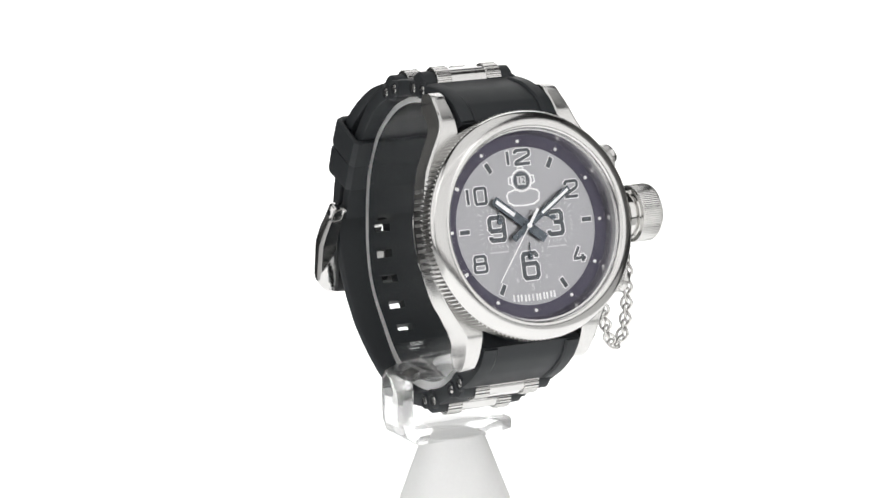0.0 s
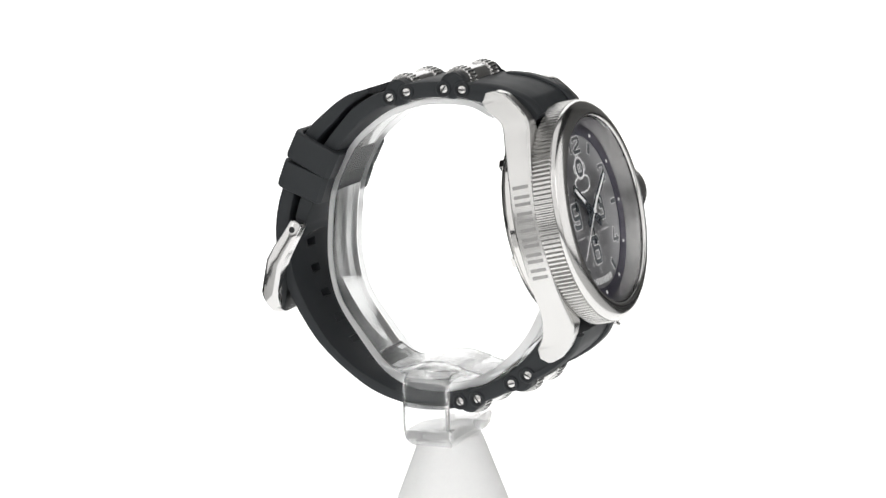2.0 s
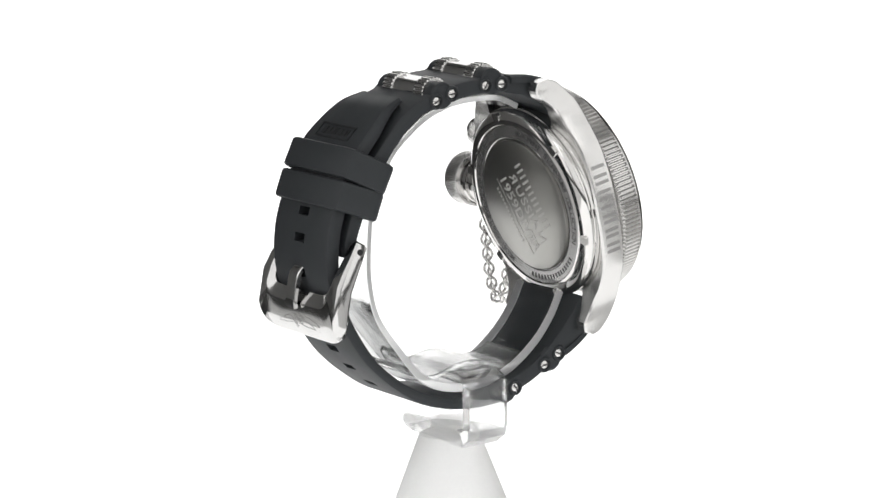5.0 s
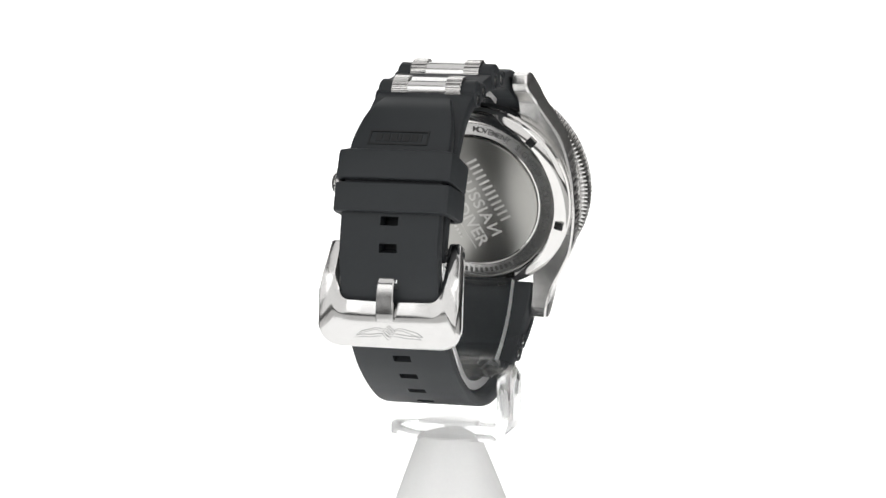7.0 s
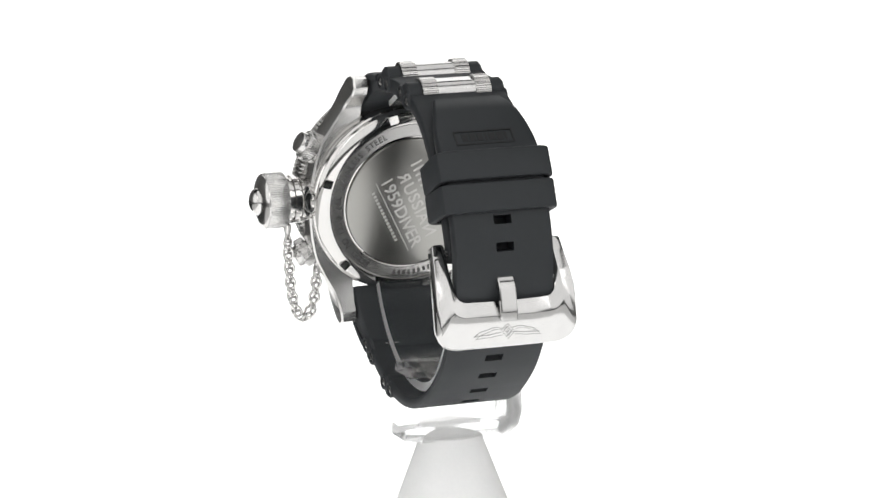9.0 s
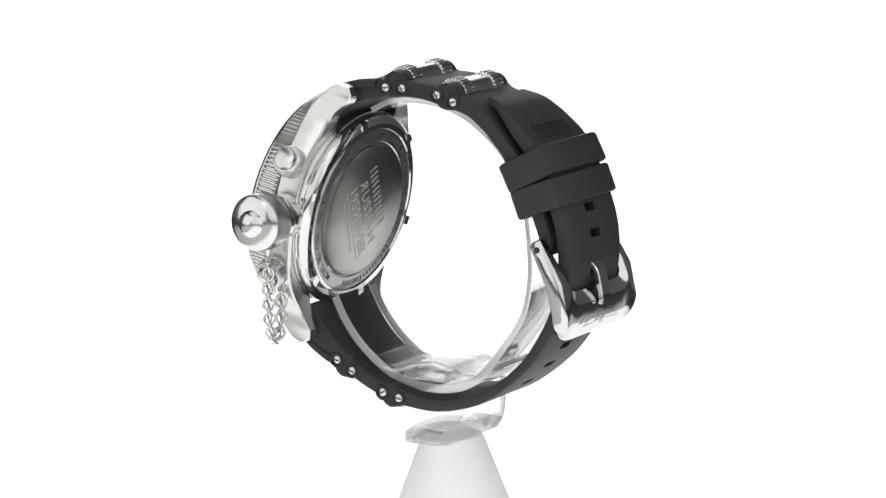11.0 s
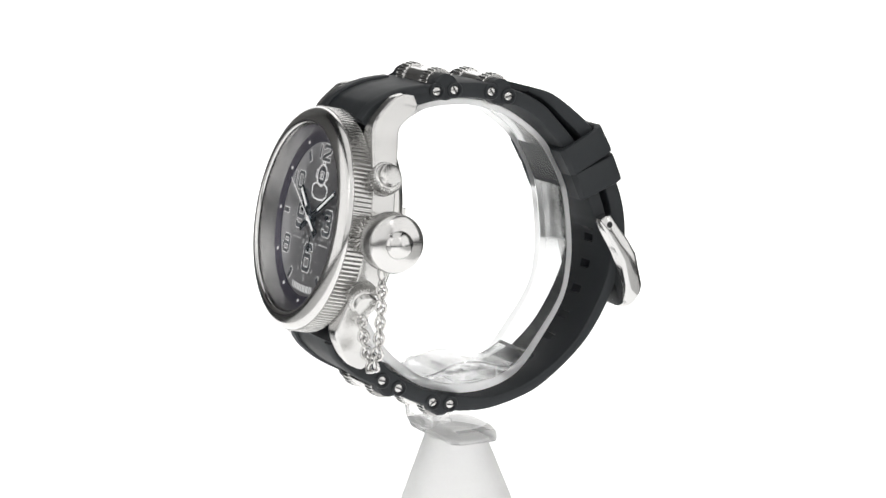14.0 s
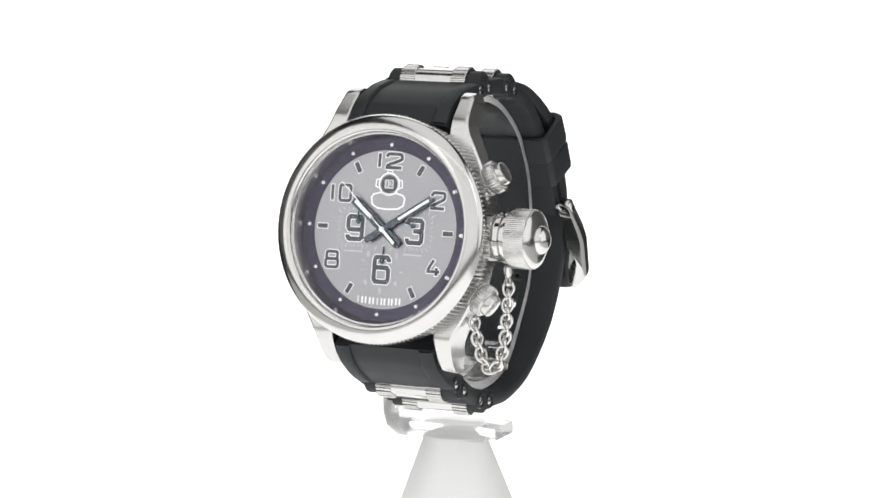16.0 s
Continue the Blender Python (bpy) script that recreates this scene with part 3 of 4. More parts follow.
def case():
    # middle: a drum under the bezel
    bm = lathe(bmesh.new(), [(15.0, -9.0), (23.4, -9.0), (24.1, -8.6), (24.4, -7.8), (24.4, -2.1), (15.0, -2.0)], 120)
    body = part("case_body", bm, STEEL, watch, "polished steel case drum", CASE)
    # cheeks that run out into the lugs
    plan = spline([(-31.6, 16.6), (-28.0, 17.1), (-24.0, 18.0), (-19.0, 20.7), (-14.0, 23.0), (-6.0, 24.6), (0.0, 24.85), (6.0, 24.6), (14.0, 23.0), (19.0, 20.7), (24.0, 18.0), (28.0, 17.1), (33.0, 16.5)], 110)
    top = [Vector(p) for p in ((-31.6, -9.6), (-31.0, -7.8), (-29.2, -5.6))]
    top += spline([(-28.0, -4.6), (-25.0, -2.7), (-21.0, -2.0), (0.0, -2.0), (20.0, -2.0), (25.5, -2.6), (28.5, -4.2)], 160)
    top += [Vector(p) for p in ((32.0, -6.9), (33.0, -8.9))]
    low = [Vector(p) for p in ((-31.6, -11.2), (-30.4, -13.0), (-28.0, -12.9))]
    low += spline([(-27.4, -12.5), (-25.0, -10.8), (-20.0, -8.9), (-14.0, -8.3), (0.0, -8.4), (14.0, -8.0), (20.5, -8.6), (25.0, -9.2), (27.8, -11.3)], 160)
    low += [Vector(p) for p in ((29.0, -12.6), (31.0, -13.2), (33.0, -12.0))]

    def at(line, v):
        return float(np.interp(v, [p.x for p in line], [p.y for p in line]))

    for sx in (-1, 1):
        sections = []
        for p in plan:
            v, uo = p.x, p.y
            ui = 13.05 if abs(v) > 20 else 14.5
            t, b = at(top, v), at(low, v)
            c = min(0.9, (t - b) * 0.3)
            sec = [(ui, b + 0.2), (uo - 0.55, b), (uo - 0.08, b + 0.4 * c), (uo, b + 0.6 * c), (uo, t - 0.55 * c), (uo - 0.1, t - 0.35 * c), (uo - 0.55, t), (ui + 0.6, t), (ui + 0.1, t - 0.4 * c)]
            sections.append([(sx * x, v, n) for x, n in sec])
        part("case_side", skin(bmesh.new(), sections), FLANK, body, "satin steel case flank with curved lugs", CASE, sharp=24)
    # engraved name on the 9 o'clock flank: plain upright bars
    v = 11.0
    for w in (0.8, 2.4, 2.4, 0.8, 2.2, 2.3, 2.5):
        bm = bmesh.new()
        for x0, x1 in ([(v - w, v)] if w < 1 else [(v - 0.75, v), (v - w, v - w + 0.75)]):
            a, b = (float(np.interp(q, [p.x for p in plan], [p.y for p in plan])) for q in (x0, x1))
            skin(bm, [[(-u + 0.5, q, -7.0), (-u - 0.1, q, -7.0), (-u - 0.1, q, -3.2), (-u + 0.5, q, -3.2)] for u, q in ((a, x0), (b, x1))])
        v -= w + 1.45
        part("flank_engraving", bm, FLANK_ETCH, body, "frosted engraved bar", CASE)
    # coin-edge ring and domed bezel
    bm = knurled(bmesh.new(), 26.6, 0.8, -2.0, 3.0, 150, "z", 0.35, 22.0)
    bezel = part("coin_edge", bm, SATIN, watch, "steel coin-edge bezel ring", CASE, sharp=25)
    bm = lathe(bmesh.new(), [(22.2, 2.6), (26.0, 2.6), (26.35, 2.85), (26.32, 3.2), (25.95, 3.75), (25.4, 4.25), (24.7, 4.7), (23.9, 5.05), (23.2, 5.25), (22.75, 5.25), (22.4, 5.05), (22.2, 4.7), (22.1, 3.8), (22.4, 3.7)], 160, close=False)
    part("bezel", bm, BEZEL, bezel, "polished domed steel bezel", CASE, sharp=40)
    bm = lathe(bmesh.new(), [(22.3, 3.75), (21.75, 3.7), (21.05, 0.4), (21.5, 0.1), (22.3, 2.0), (22.3, 3.7)], 140, close=False)
    part("inner_wall", bm, SATIN, bezel, "brushed steel wall round the dial", CASE)
    bm = lathe(bmesh.new(), [(22.05, 3.85), (22.05, 4.5), (21.8, 4.65), (0.02, 4.65), (0.02, 3.85)], 120)
    glass = part("crystal", bm, CRYSTAL, watch, "flat clear watch crystal", CASE, sharp=1.0)
    glass.visible_shadow = False
    # case back
    back = CASE @ Matrix.Rotation(math.pi, 4, "Y")          # x mirrored, z outwards to the wrist
    bm = lathe(bmesh.new(), [(24.3, 8.6), (24.3, 9.2), (23.9, 9.4), (23.9, 9.9), (24.1, 10.1), (23.9, 10.6), (23.0, 11.4), (21.2, 12.0), (20.6, 12.0), (20.35, 11.6), (17.25, 11.6), (17.1, 11.5), (16.8, 11.6), (16.7, 11.3), (0.02, 11.3)], 140)
    cover = part("case_back", bm, STEEL, watch, "polished steel screw-down case back", back)
    bm = lathe(bmesh.new(), [(16.72, 11.2), (16.6, 12.2), (16.3, 12.4), (0.02, 12.42)], 120)
    part("centre_disc", bm, BACK, cover, "dark polished centre disc", back)
    bm = lathe(bmesh.new(), [(20.35, 11.5), (20.3, 11.71), (17.3, 11.71), (17.25, 11.5)], 120, close=False)
    part("text_ring", bm, TEXT_RING, cover, "matt grey engraved ring", back)
    for k in range(6):
        bm = block(bmesh.new(), -1.1, 1.1, 21.3, 23.5, 10.9, 11.95, 0.15, Matrix.Rotation(radians(60 * k + 14), 4, "Z"))
        part("key_notch", bm, STEEL, cover, "", back)
    bm = bmesh.new()
    for text, mid in (("ALL STAINLESS STEEL", 147), ("SIGNATURE COLLECTION", 13), ("MOVEMENT", 70), ("MODEL NO 1350", 213)):
        step = 3.7
        for i, ch in enumerate(text):
            if ch == " ":
                continue
            a = radians(mid - (i - (len(text) - 1) / 2) * step)
            lettering(bm, ch, 2.15, Matrix.Translation((18.8 * math.cos(a), 18.8 * math.sin(a), 11.72)) @ Matrix.Rotation(a - math.pi / 2, 4, "Z"), 1.0, 0.035)
    for k in range(16):
        block(bm, -0.35, 0.35, 18.2, 19.4, 11.6, 11.72, 0.0, Matrix.Rotation(radians(-130 - 4 * k), 4, "Z"))
    part("back_lettering", bm, ETCH_AND_SLOT_SHADE, cover, "engraved lettering round the case back", back)
    bm = bmesh.new()
    spin = Matrix.Rotation(radians(-63), 4, "Z")
    x = -9.2
    for w in (0.6, 2.1, 2.2, 0.6, 2.0, 2.0, 2.2):
        for x0 in ({x, x + w - 0.6}):
            block(bm, x0, x0 + 0.6, 3.9, 6.9, 12.38, 12.45, 0.0, spin)
        x += w + 0.9
    # the first and last letters stand mirrored
    for text, at_x, flip in (("R", -6.9, -1), ("USSIA", 0.9, 1), ("N", 9.0, -1)):
        lettering(bm, text, 4.3, spin @ Matrix.Translation((at_x, 1.0, 12.43)) @ Matrix.Diagonal((flip, 1, 1, 1)), 1.1, 0.07)
    lettering(bm, "1959DIVER", 4.4, spin @ Matrix.Translation((1.0, -3.4, 12.43)), 1.0, 0.07)
    block(bm, -9.4, 11.4, -5.95, -5.7, 12.38, 12.45, 0.0, spin)
    for i in range(15):
        block(bm, -7.6 + i * 1.02, -6.95 + i * 1.02, -7.9, -7.1, 12.38, 12.45, 0.0, spin)
    part("back_engraving", bm, PALE_ETCH, cover, "frosted engraving on the case back", back)
    # crown with its canteen cap
    place = CASE @ Matrix.Translation((0.5, 0.2, -4.7))
    bm = lathe(bmesh.new(), [(5.2, 22.5), (5.5, 23.0), (5.5, 26.4), (5.1, 26.6), (5.1, 27.1), (5.9, 27.3), (5.9, 28.4), (5.4, 28.6), (5.4, 29.2), (6.1, 29.4), (6.1, 30.2)], 64, "x")
    tube = part("crown_tube", bm, STEEL, watch, "polished steel crown tube", place)
    bm = knurled(bmesh.new(), 6.85, 0.16, 30.2, 35.2, 84, "x", 0.3)
    part("crown_cap", bm, SATIN, tube, "finely ribbed steel screw cap", place)
    bm = lathe(bmesh.new(), [(6.6, 35.1), (6.6, 35.45), (6.2, 35.85), (5.2, 36.3), (4.0, 36.6), (3.3, 36.75), (3.15, 37.3), (2.7, 37.9), (1.9, 38.4), (1.0, 38.7), (0.05, 38.8)], 64, "x")
    part("crown_dome", bm, BEZEL, tube, "polished domed crown end", place)
    # pushers stand square to the round case
    for swing in (-30.5, 29.0):
        place = CASE @ Matrix.Translation((0, 0, -4.4)) @ Matrix.Rotation(radians(swing), 4, "Z") @ Matrix.Translation((0.9, 0, 0))
        bm = knurled(bmesh.new(), 3.8, 0.34, 26.2, 28.6, 34, "x", 0.3)
        base = part("pusher", bm, SATIN, watch, "steel chronograph pusher with ribbed collar", place)
        bm = knurled(bmesh.new(), 3.5, 0.26, 24.7, 25.8, 32, "x", 0.2)
        part("pusher_ring", bm, SATIN, base, "narrow ribbed ring", place)
        bm = lathe(bmesh.new(), [(3.3, 28.5), (3.1, 28.8), (2.75, 28.9), (2.7, 29.9), (2.5, 30.25), (2.1, 30.4), (0.05, 30.5)], 40, "x")
        part("pusher_button", bm, SATIN, base, "", place)
        bm = lathe(bmesh.new(), [(2.5, 21.2), (2.5, 26.2)], 32, "x")
        part("pusher_foot", bm, STEEL, base, "", place)


case()


def chain():
    n = 17
    line = spline([(29.4, -31.6, 117.6), (29.1, -31.9, 112.0), (28.6, -32.2, 106.0), (27.4, -32.5, 101.0), (25.4, -32.7, 98.6), (23.4, -32.9, 100.8), (22.2, -33.1, 105.0), (21.6, -33.5, 109.4)], n)
    bm = bmesh.new()
    sections = []
    for k in range(20):
        a = 2 * math.pi * k / 20
        c = Vector((1.25 * math.cos(a), 1.68 * math.sin(a) * (0.8 + 0.2 * abs(math.sin(a))), 0.22 * math.sin(2 * a)))
        d = Vector((0.95 * math.cos(a), 0.75 * math.sin(a), 0)).normalized()
        sections.append([(c + d * 0.37 * math.cos(b) + Vector((0, 0, 0.37 * math.sin(b))))[:] for b in (2 * math.pi * j / 7 for j in range(7))])
    skin(bm, sections, ring=True)
    bmesh.ops.scale(bm, vec=(MM, MM, MM), verts=bm.verts)
    me = finish(bm, STEEL, "link", 80)
    bm = lathe(bmesh.new(), [(0.3, 0.0), (0.75, 0.4), (0.9, 1.2), (0.6, 2.0), (0.75, 2.8), (0.95, 3.4), (0.95, 4.6), (0.4, 5.0)], 16)
    holder = part("chain", bm, STEEL, watch, "fine steel curb chain tying the crown cap", Matrix.Translation((29.4, -31.6, 118.0)))
    bm = lathe(bmesh.new(), [(0.3, 0.0), (0.7, 0.4), (0.8, 1.2), (0.55, 2.0), (0.8, 2.8), (0.8, 3.6), (0.3, 4.0)], 16)
    part("clasp", bm, STEEL, holder, "", Matrix.Translation((21.6, -33.6, 109.8)))
    for i in range(n + 1):
        p = line[i]
        t = (line[min(i + 1, n)] - line[max(i - 1, 0)]).normalized()
        side = t.cross(Vector((0, 1, 0))).normalized()
        roll = radians(45 if i % 2 else -40)
        x = (side * math.cos(roll) + t.cross(side) * math.sin(roll)).normalized()
        z = x.cross(t).normalized()
        m = Matrix(((x.x, t.x, z.x, 0), (x.y, t.y, z.y, 0), (x.z, t.z, z.z, 0), (0, 0, 0, 1)))
        ob = new("link", me)
        ob.parent = holder
        ob.matrix_local = Matrix.Translation((p - BASE) * MM) @ m


chain()

GLYPHS = {
    "1": [[(0.5, 0), (0.5, 1)]],
    "2": [[(0, .76), (0, .9), (.12, 1), (.88, 1), (1, .9), (1, .66), (.9, .56), (.1, .2), (0, .1), (0, 0), (1, 0)]],
    "3": [[(0, .82), (0, .9), (.12, 1), (.88, 1), (1, .9), (1, .62), (.86, .52), (.4, .52)], [(.86, .52), (1, .42), (1, .1), (.88, 0), (.12, 0), (0, .1), (0, .18)]],
    "4": [[(.45, 1), (0, .36), (0, .25), (1, .25)], [(.72, .5), (.72, 0)]],
    "6": [[(1, .82), (1, .9), (.88, 1), (.12, 1), (0, .9), (0, .1), (.12, 0), (.88, 0), (1, .1), (1, .48), (.88, .58), (.06, .58)]],
    "8": [[(.12, .53), (.06, .62), (.06, .9), (.16, 1), (.84, 1), (.94, .9), (.94, .62), (.88, .53), (1, .44), (1, .1), (.88, 0), (.12, 0), (0, .1), (0, .44), (.12, .53), (.88, .53)]],
    "0": [[(0, .5), (0, .1), (.12, 0), (.88, 0), (1, .1), (1, .9), (.88, 1), (.12, 1), (0, .9), (0, .5)]],
}
GLYPHS["9"] = [[(1 - x, 1 - y) for x, y in s] for s in GLYPHS["6"]]


def dial():
    bm = lathe(bmesh.new(), [(18.3, -0.6), (18.3, 0.0), (0.02, 0.0)], 120)
    bmesh.ops.scale(bm, vec=(MM, MM, MM), verts=bm.verts)
    plate = new("dial", finish(bm, DIAL, "dial"))
    plate.parent = watch
    local = Matrix.Translation(-BASE) @ CASE
    plate.matrix_local = Matrix.Translation(local.translation * MM) @ local.to_3x3().to_4x4()
    tagged(plate, "grey sunray-brushed dial with outlined numerals")

    def on_dial(name, bm, mat, label=""):
        bmesh.ops.scale(bm, vec=(MM, MM, MM), verts=bm.verts)
        o = new(name, finish(bm, mat, name))
        o.parent = plate
        return tagged(o, label)

    on_dial("chapter_ring", lathe(bmesh.new(), [(18.3, -0.3), (18.3, 0.12), (21.05, 0.38), (21.05, -0.3)], 120, close=False), CHAPTER, "dark violet chapter ring")
    bm = bmesh.new()
    lathe(bm, [(0.42, 0.0), (0.42, 0.12), (0.3, 0.18), (0.02, 0.2)], 14)
    bmesh.ops.scale(bm, vec=(MM, MM, MM), verts=bm.verts)
    dot = finish(bm, WHITE_INK, "minute_dot")
    for h in range(12):
        a = radians(30 * h + 0.6)
        o = new("minute_dot", dot)
        o.parent = plate
        o.matrix_local = Matrix.Translation((19.55 * math.sin(a) * MM, 19.55 * math.cos(a) * MM, 0.24 * MM))

    def numeral(text, cx, cy, wide, high, stroke, rim):
        white, dark = bmesh.new(), bmesh.new()
        n = len(text)
        for i, ch in enumerate(text):
            w = (wide - 2.1 if n > 1 else wide) - stroke
            x0 = cx + wide / 2 - (wide - 2.1 if n > 1 else wide) + stroke / 2
            if ch == "1":
                x0, w = cx - wide / 2 + 0.1, 0.8
            h = high - stroke
            for s in GLYPHS[ch]:
                pts = [(x0 + x * w, cy - h / 2 + y * h) for x, y in s]
                a, b = Vector(pts[0]), Vector(pts[-1])
                pa = a + (a - Vector(pts[1])).normalized() * rim
                pb = b + (b - Vector(pts[-2])).normalized() * rim
                long = [tuple(pa)] + pts[1:-1] + [tuple(pb)]
                ribbon(white, long, stroke + 2 * rim, 0.0, 0.03)
                ribbon(dark, pts, stroke, 0.0, 0.06)
        o = on_dial("numeral_" + {"12": "twelve", "10": "ten", "2": "two", "8": "eight", "4": "four", "9": "nine", "3": "three", "6": "six"}[text], white, WHITE_INK, "white-outlined dark numeral")
        f = on_dial("fill", dark, DARK_INK)
        f.parent = o

    for row in (("12", 0.1, 15.9, 6.6, 3.9, 0.75, 0.2), ("10", -12.0, 7.9, 5.6, 4.3, 0.72, 0.2), ("2", 13.1, 7.4, 3.9, 4.3, 0.72, 0.2), ("8", -13.1, -7.6, 3.9, 4.3, 0.72, 0.2),
                ("4", 13.3, -7.9, 3.7, 4.3, 0.72, 0.2), ("9", -7.7, 0.0, 4.7, 6.2, 1.05, 0.22), ("3", 7.7, 0.0, 4.7, 6.2, 1.05, 0.22), ("6", -0.1, -9.2, 4.7, 6.7, 1.05, 0.22)):
        numeral(*row)
    for h in (1, 3, 5, 7, 9, 11):
        a = radians(30 * h)
        d = Vector((math.sin(a), math.cos(a)))
        r0, r1 = (14.9, 17.4)
        m = on_dial("baton", ribbon(bmesh.new(), [tuple(d * (r0 - 0.2)), tuple(d * (r1 + 0.2))], 1.45, 0.0, 0.05), WHITE_INK, "white-edged dark hour baton")
        f = on_dial("fill", ribbon(bmesh.new(), [tuple(d * r0), tuple(d * r1)], 1.02, 0.0, 0.16), DARK_INK)
        f.parent = m
    # outlined helmet motif round the date
    bm = bmesh.new()
    ribbon(bm, [(0.2 + 2.55 * math.sin(radians(k)), 10.5 + 2.55 * math.cos(radians(k))) for k in range(0, 360, 15)], 0.42, 0.0, 0.04, True)
    ribbon(bm, [(-1.9, 8.5), (-3.6, 8.0), (-4.1, 7.3), (-3.8, 5.7), (-2.4, 4.9), (0.2, 4.7), (2.8, 4.9), (4.2, 5.7), (4.5, 7.3), (4.0, 8.0), (2.3, 8.5), (0.2, 8.1)], 0.42, 0.0, 0.04, True)
    for sx in (-1, 1):
        ribbon(bm, [(0.2 + sx * 2.4, 11.6), (0.2 + sx * 3.3, 11.4), (0.2 + sx * 3.4, 9.9), (0.2 + sx * 2.5, 9.5)], 0.32, 0.0, 0.04)
    ribbon(bm, [(-0.5, 13.0), (-0.4, 13.7), (0.8, 13.7), (0.9, 13.0)], 0.3, 0.0, 0.04)
    on_dial("helmet_motif", bm, WHITE_INK, "white outlined helmet motif")
    bm = lathe(bmesh.new(), [(2.05, -0.1), (2.05, 0.05), (0.02, 0.05)], 40)
    bmesh.ops.translate(bm, vec=(0.2, 10.5, 0), verts=bm.verts)
    window = on_dial("date_window", bm, DARK_INK, "dark round date window")
    bm = block(bmesh.new(), -0.95, 1.35, 9.45, 11.55, 0.03, 0.08, 0.15)
    card = on_dial("date_card", bm, GREY_INK, "pale grey date card")
    card.parent = window
    num = on_dial("date_number", lettering(bmesh.new(), "12", 2.0, Matrix.Translation((0.2, 10.5, 0.1))), DARK_INK)
    num.parent = window
    # maker's name as plain blocks
    bm = bmesh.new()
    x = -5.7
    for w in (0.45, 1.35, 1.35, 0.45, 1.25, 1.25, 1.35):
        mid = x + w / 2
        drop = -16.55 + 0.012 * mid * mid
        for x0 in {x, x + w - 0.46}:
            block(bm, x0, x0 + 0.46, drop - 0.8, drop + 0.8, 0.0, 0.05, 0.08)
        x += w + 0.62
    on_dial("name_bars", bm, WHITE_INK, "white plain bars of the printed name")
    # scales of the small dials
    NUMBERS_AT = ((-3.7, -5.9), (3.5, -5.9), (-3.9, -12.2), (3.7, -12.2), (-0.1, -14.2))
    for cx, cy, r0, r1, n, square in ((-7.6, 0.2, 3.9, 4.5, 28, True), (7.7, 0.2, 3.9, 4.5, 28, True), (-0.1, -9.0, 4.6, 5.3, 15, False)):
        bm = bmesh.new()
        for k in range(n):
            a = 2 * math.pi * k / n
            d = Vector((math.sin(a), math.cos(a)))
            s = 1 / max(abs(d.x), abs(d.y)) if square else 1.0
            s = min(s, 1.25)
            a0, a1 = r0 * s, (r1 + (0.35 if k % 4 == 0 else 0)) * s
            if not square and any(math.dist((cx + d.x * r0, cy + d.y * r0), q) < 1.45 for q in NUMBERS_AT):
                continue
            ribbon(bm, [(cx + d.x * a0, cy + d.y * a0), (cx + d.x * a1, cy + d.y * a1)], 0.17, 0.0, 0.035)
        if square:
            for k in range(9):
                block(bm, cx - 2.6 + k * 0.55, cx - 2.2 + k * 0.55, cy - 5.75, cy - 5.4, 0.0, 0.035)
        on_dial("scale", bm, GREY_INK, "fine white scale of a small dial")
    bm = bmesh.new()
    for ch, x, y in (("8", -3.7, -5.9), ("2", 3.5, -5.9), ("6", -3.9, -12.2), ("4", 3.7, -12.2), ("5", -0.1, -14.2)):
        lettering(bm, ch, 2.2 if ch == "5" else 1.75, Matrix.Translation((x, y, 0.03)))
    on_dial("scale_numbers", bm, GREY_INK, "small white scale numbers")

    # pointers
    def blade(angle, long, tail, wide, z, name, label, lume):
        a = radians(angle)
        d = Vector((math.sin(a), math.cos(a)))
        bm = ribbon(bmesh.new(), [tuple(-d * tail), tuple(-d * tail * 0.3), tuple(d * long * 0.3), tuple(d * (long - 1.0)), tuple(d * long)], wide, z, z + 0.22)
        h = on_dial(name, bm, HAND, label)
        bm = ribbon(bmesh.new(), [tuple(d * lume), tuple(d * (long - 0.5))], wide * 0.42, z + 0.1, z + 0.28)
        f = on_dial("lume", bm, WHITE_INK)
        f.parent = h

    blade(-51.0, 10.4, 5.4, 2.1, 0.85, "hour_hand", "gunmetal hour hand with white lume strip", 4.2)
    blade(57.0, 14.0, 5.2, 1.5, 1.15, "minute_hand", "gunmetal minute hand with white lume strip", 4.6)
    for cx, cy, ang, long in ((-6.9, 1.6, -4, 2.3), (7.2, 1.3, -74, 2.7), (0.0, -7.2, 3, 3.3)):
        a = radians(ang)
        bm = ribbon(bmesh.new(), [(cx - 0.7 * math.sin(a), cy - 0.7 * math.cos(a)), (cx + long * math.sin(a), cy + long * math.cos(a))], 0.3, 0.2, 0.3)
        lathe(bm, [(0.6, 0.1), (0.6, 0.38), (0.02, 0.45)], 18)
        bm.verts.ensure_lookup_table()
        bmesh.ops.translate(bm, vec=(cx, cy, 0), verts=bm.verts[-54:])
        on_dial("small_hand", bm, HAND, "small gunmetal register hand")
    on_dial("hub", lathe(bmesh.new(), [(1.1, 0.1), (1.1, 1.45), (0.9, 1.6)], 30), HAND, "gunmetal hub")
    bm = ribbon(bmesh.new(), [(0, -4.2), (0, -1.5), (0, 0), (0, 15.4)], 0.24, 1.62, 1.72)
    ribbon(bm, [(0, -4.6), (0, -0.4)], 0.7, 1.61, 1.74)
    lathe(bm, [(0.62, 1.6), (0.62, 1.85), (0.3, 1.95)], 20)
    return on_dial("seconds_hand", bm, WHITE_INK, "thin white seconds hand")


seconds_hand = dial()


# ---------------------------------------------------------------- what turns
def turn(t):
    return Matrix.Rotation(radians(182.27 + 19.0685 * (t - 8.0)), 4, "Z") @ pose(0.00125, 0, 0, 0, 0, -1.3)


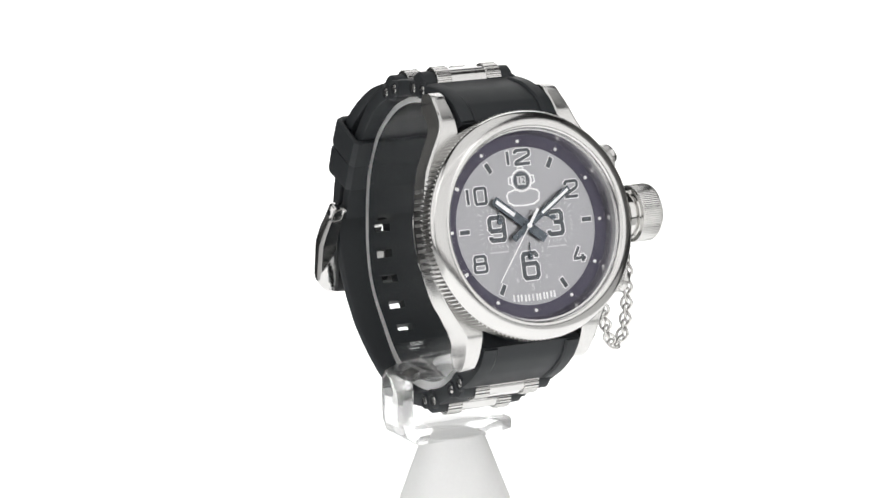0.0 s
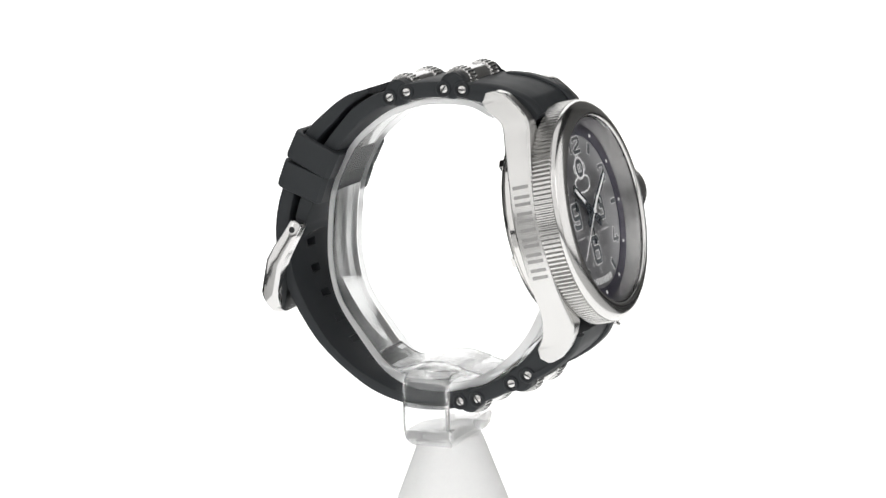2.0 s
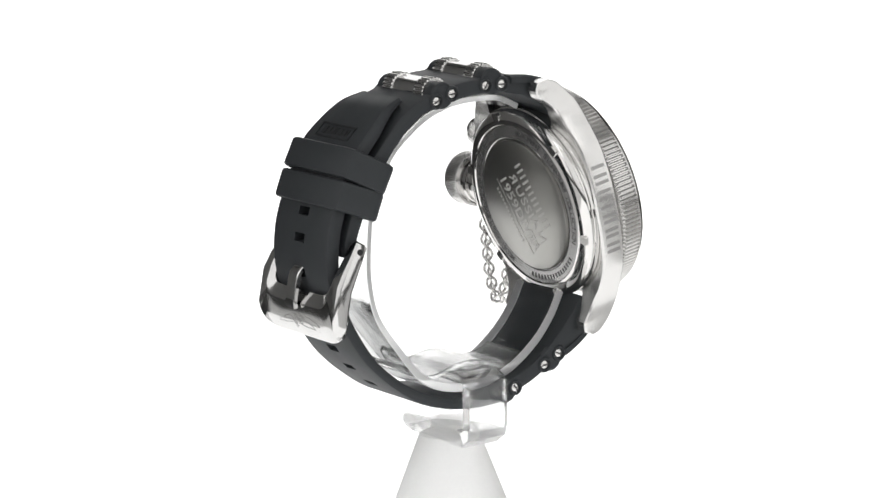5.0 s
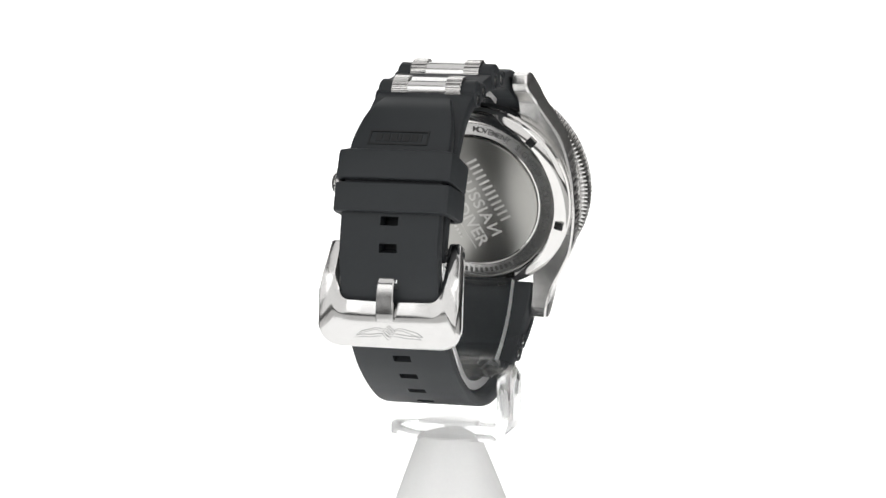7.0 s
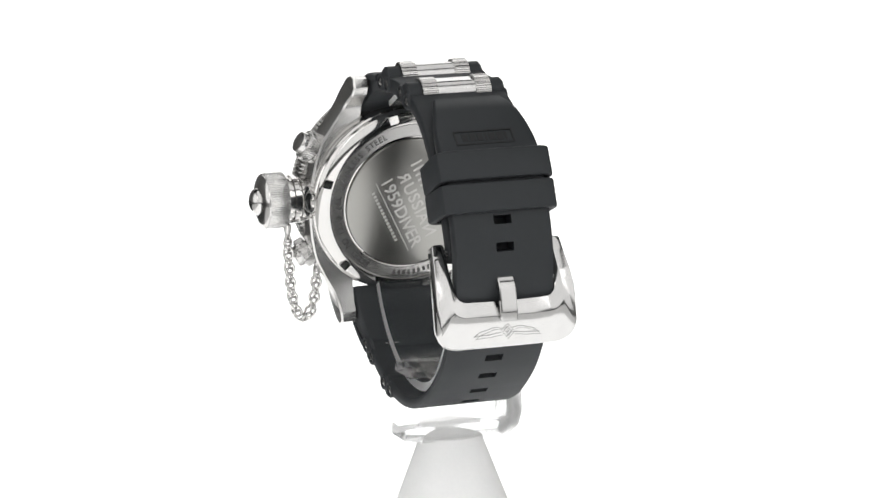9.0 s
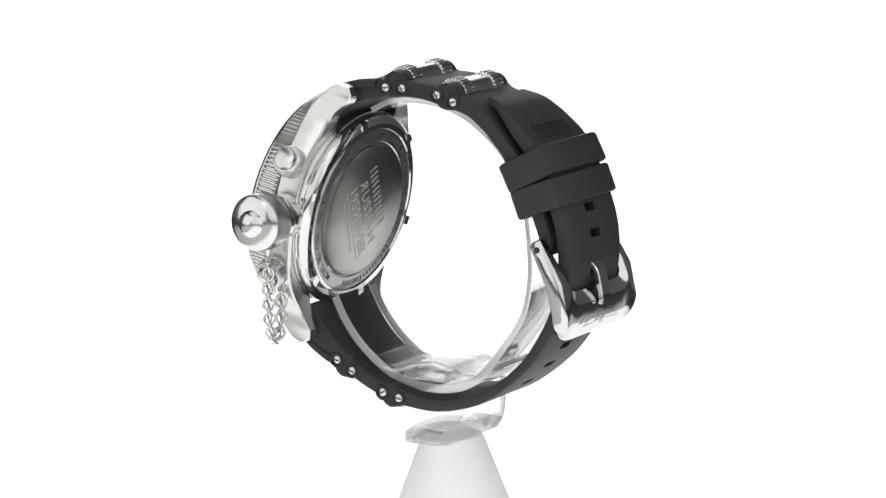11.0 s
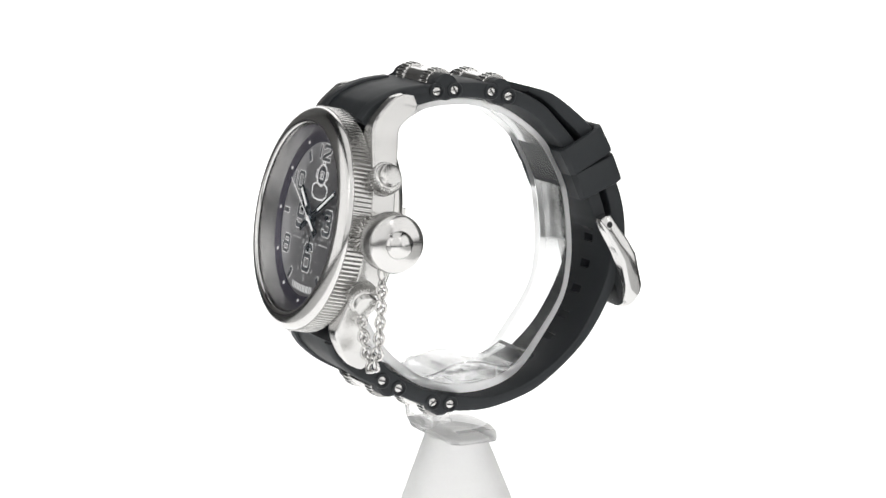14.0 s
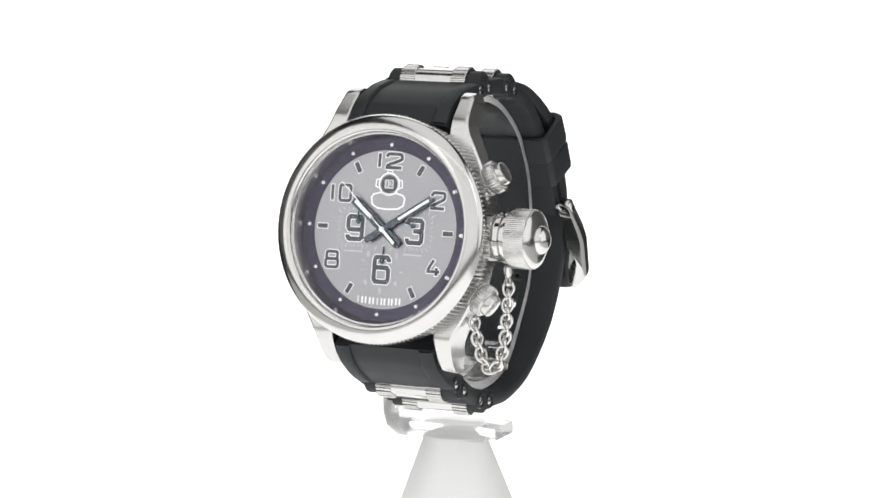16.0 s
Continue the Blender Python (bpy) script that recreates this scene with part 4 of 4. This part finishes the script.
def motions():
    times = [0.25 * k for k in range(65)]
    walk(watch, [(t, turn(t) @ Matrix.Translation(BASE * MM)) for t in times])
    walk(stand, [(t, turn(t)) for t in times])
    walk(seconds_hand, [(t, pose(0, 0, 0, 0, 0, -(SECONDS_AT_START + 6.0 * t))) for t in range(17)])


SECONDS_AT_START = 217.0
motions()
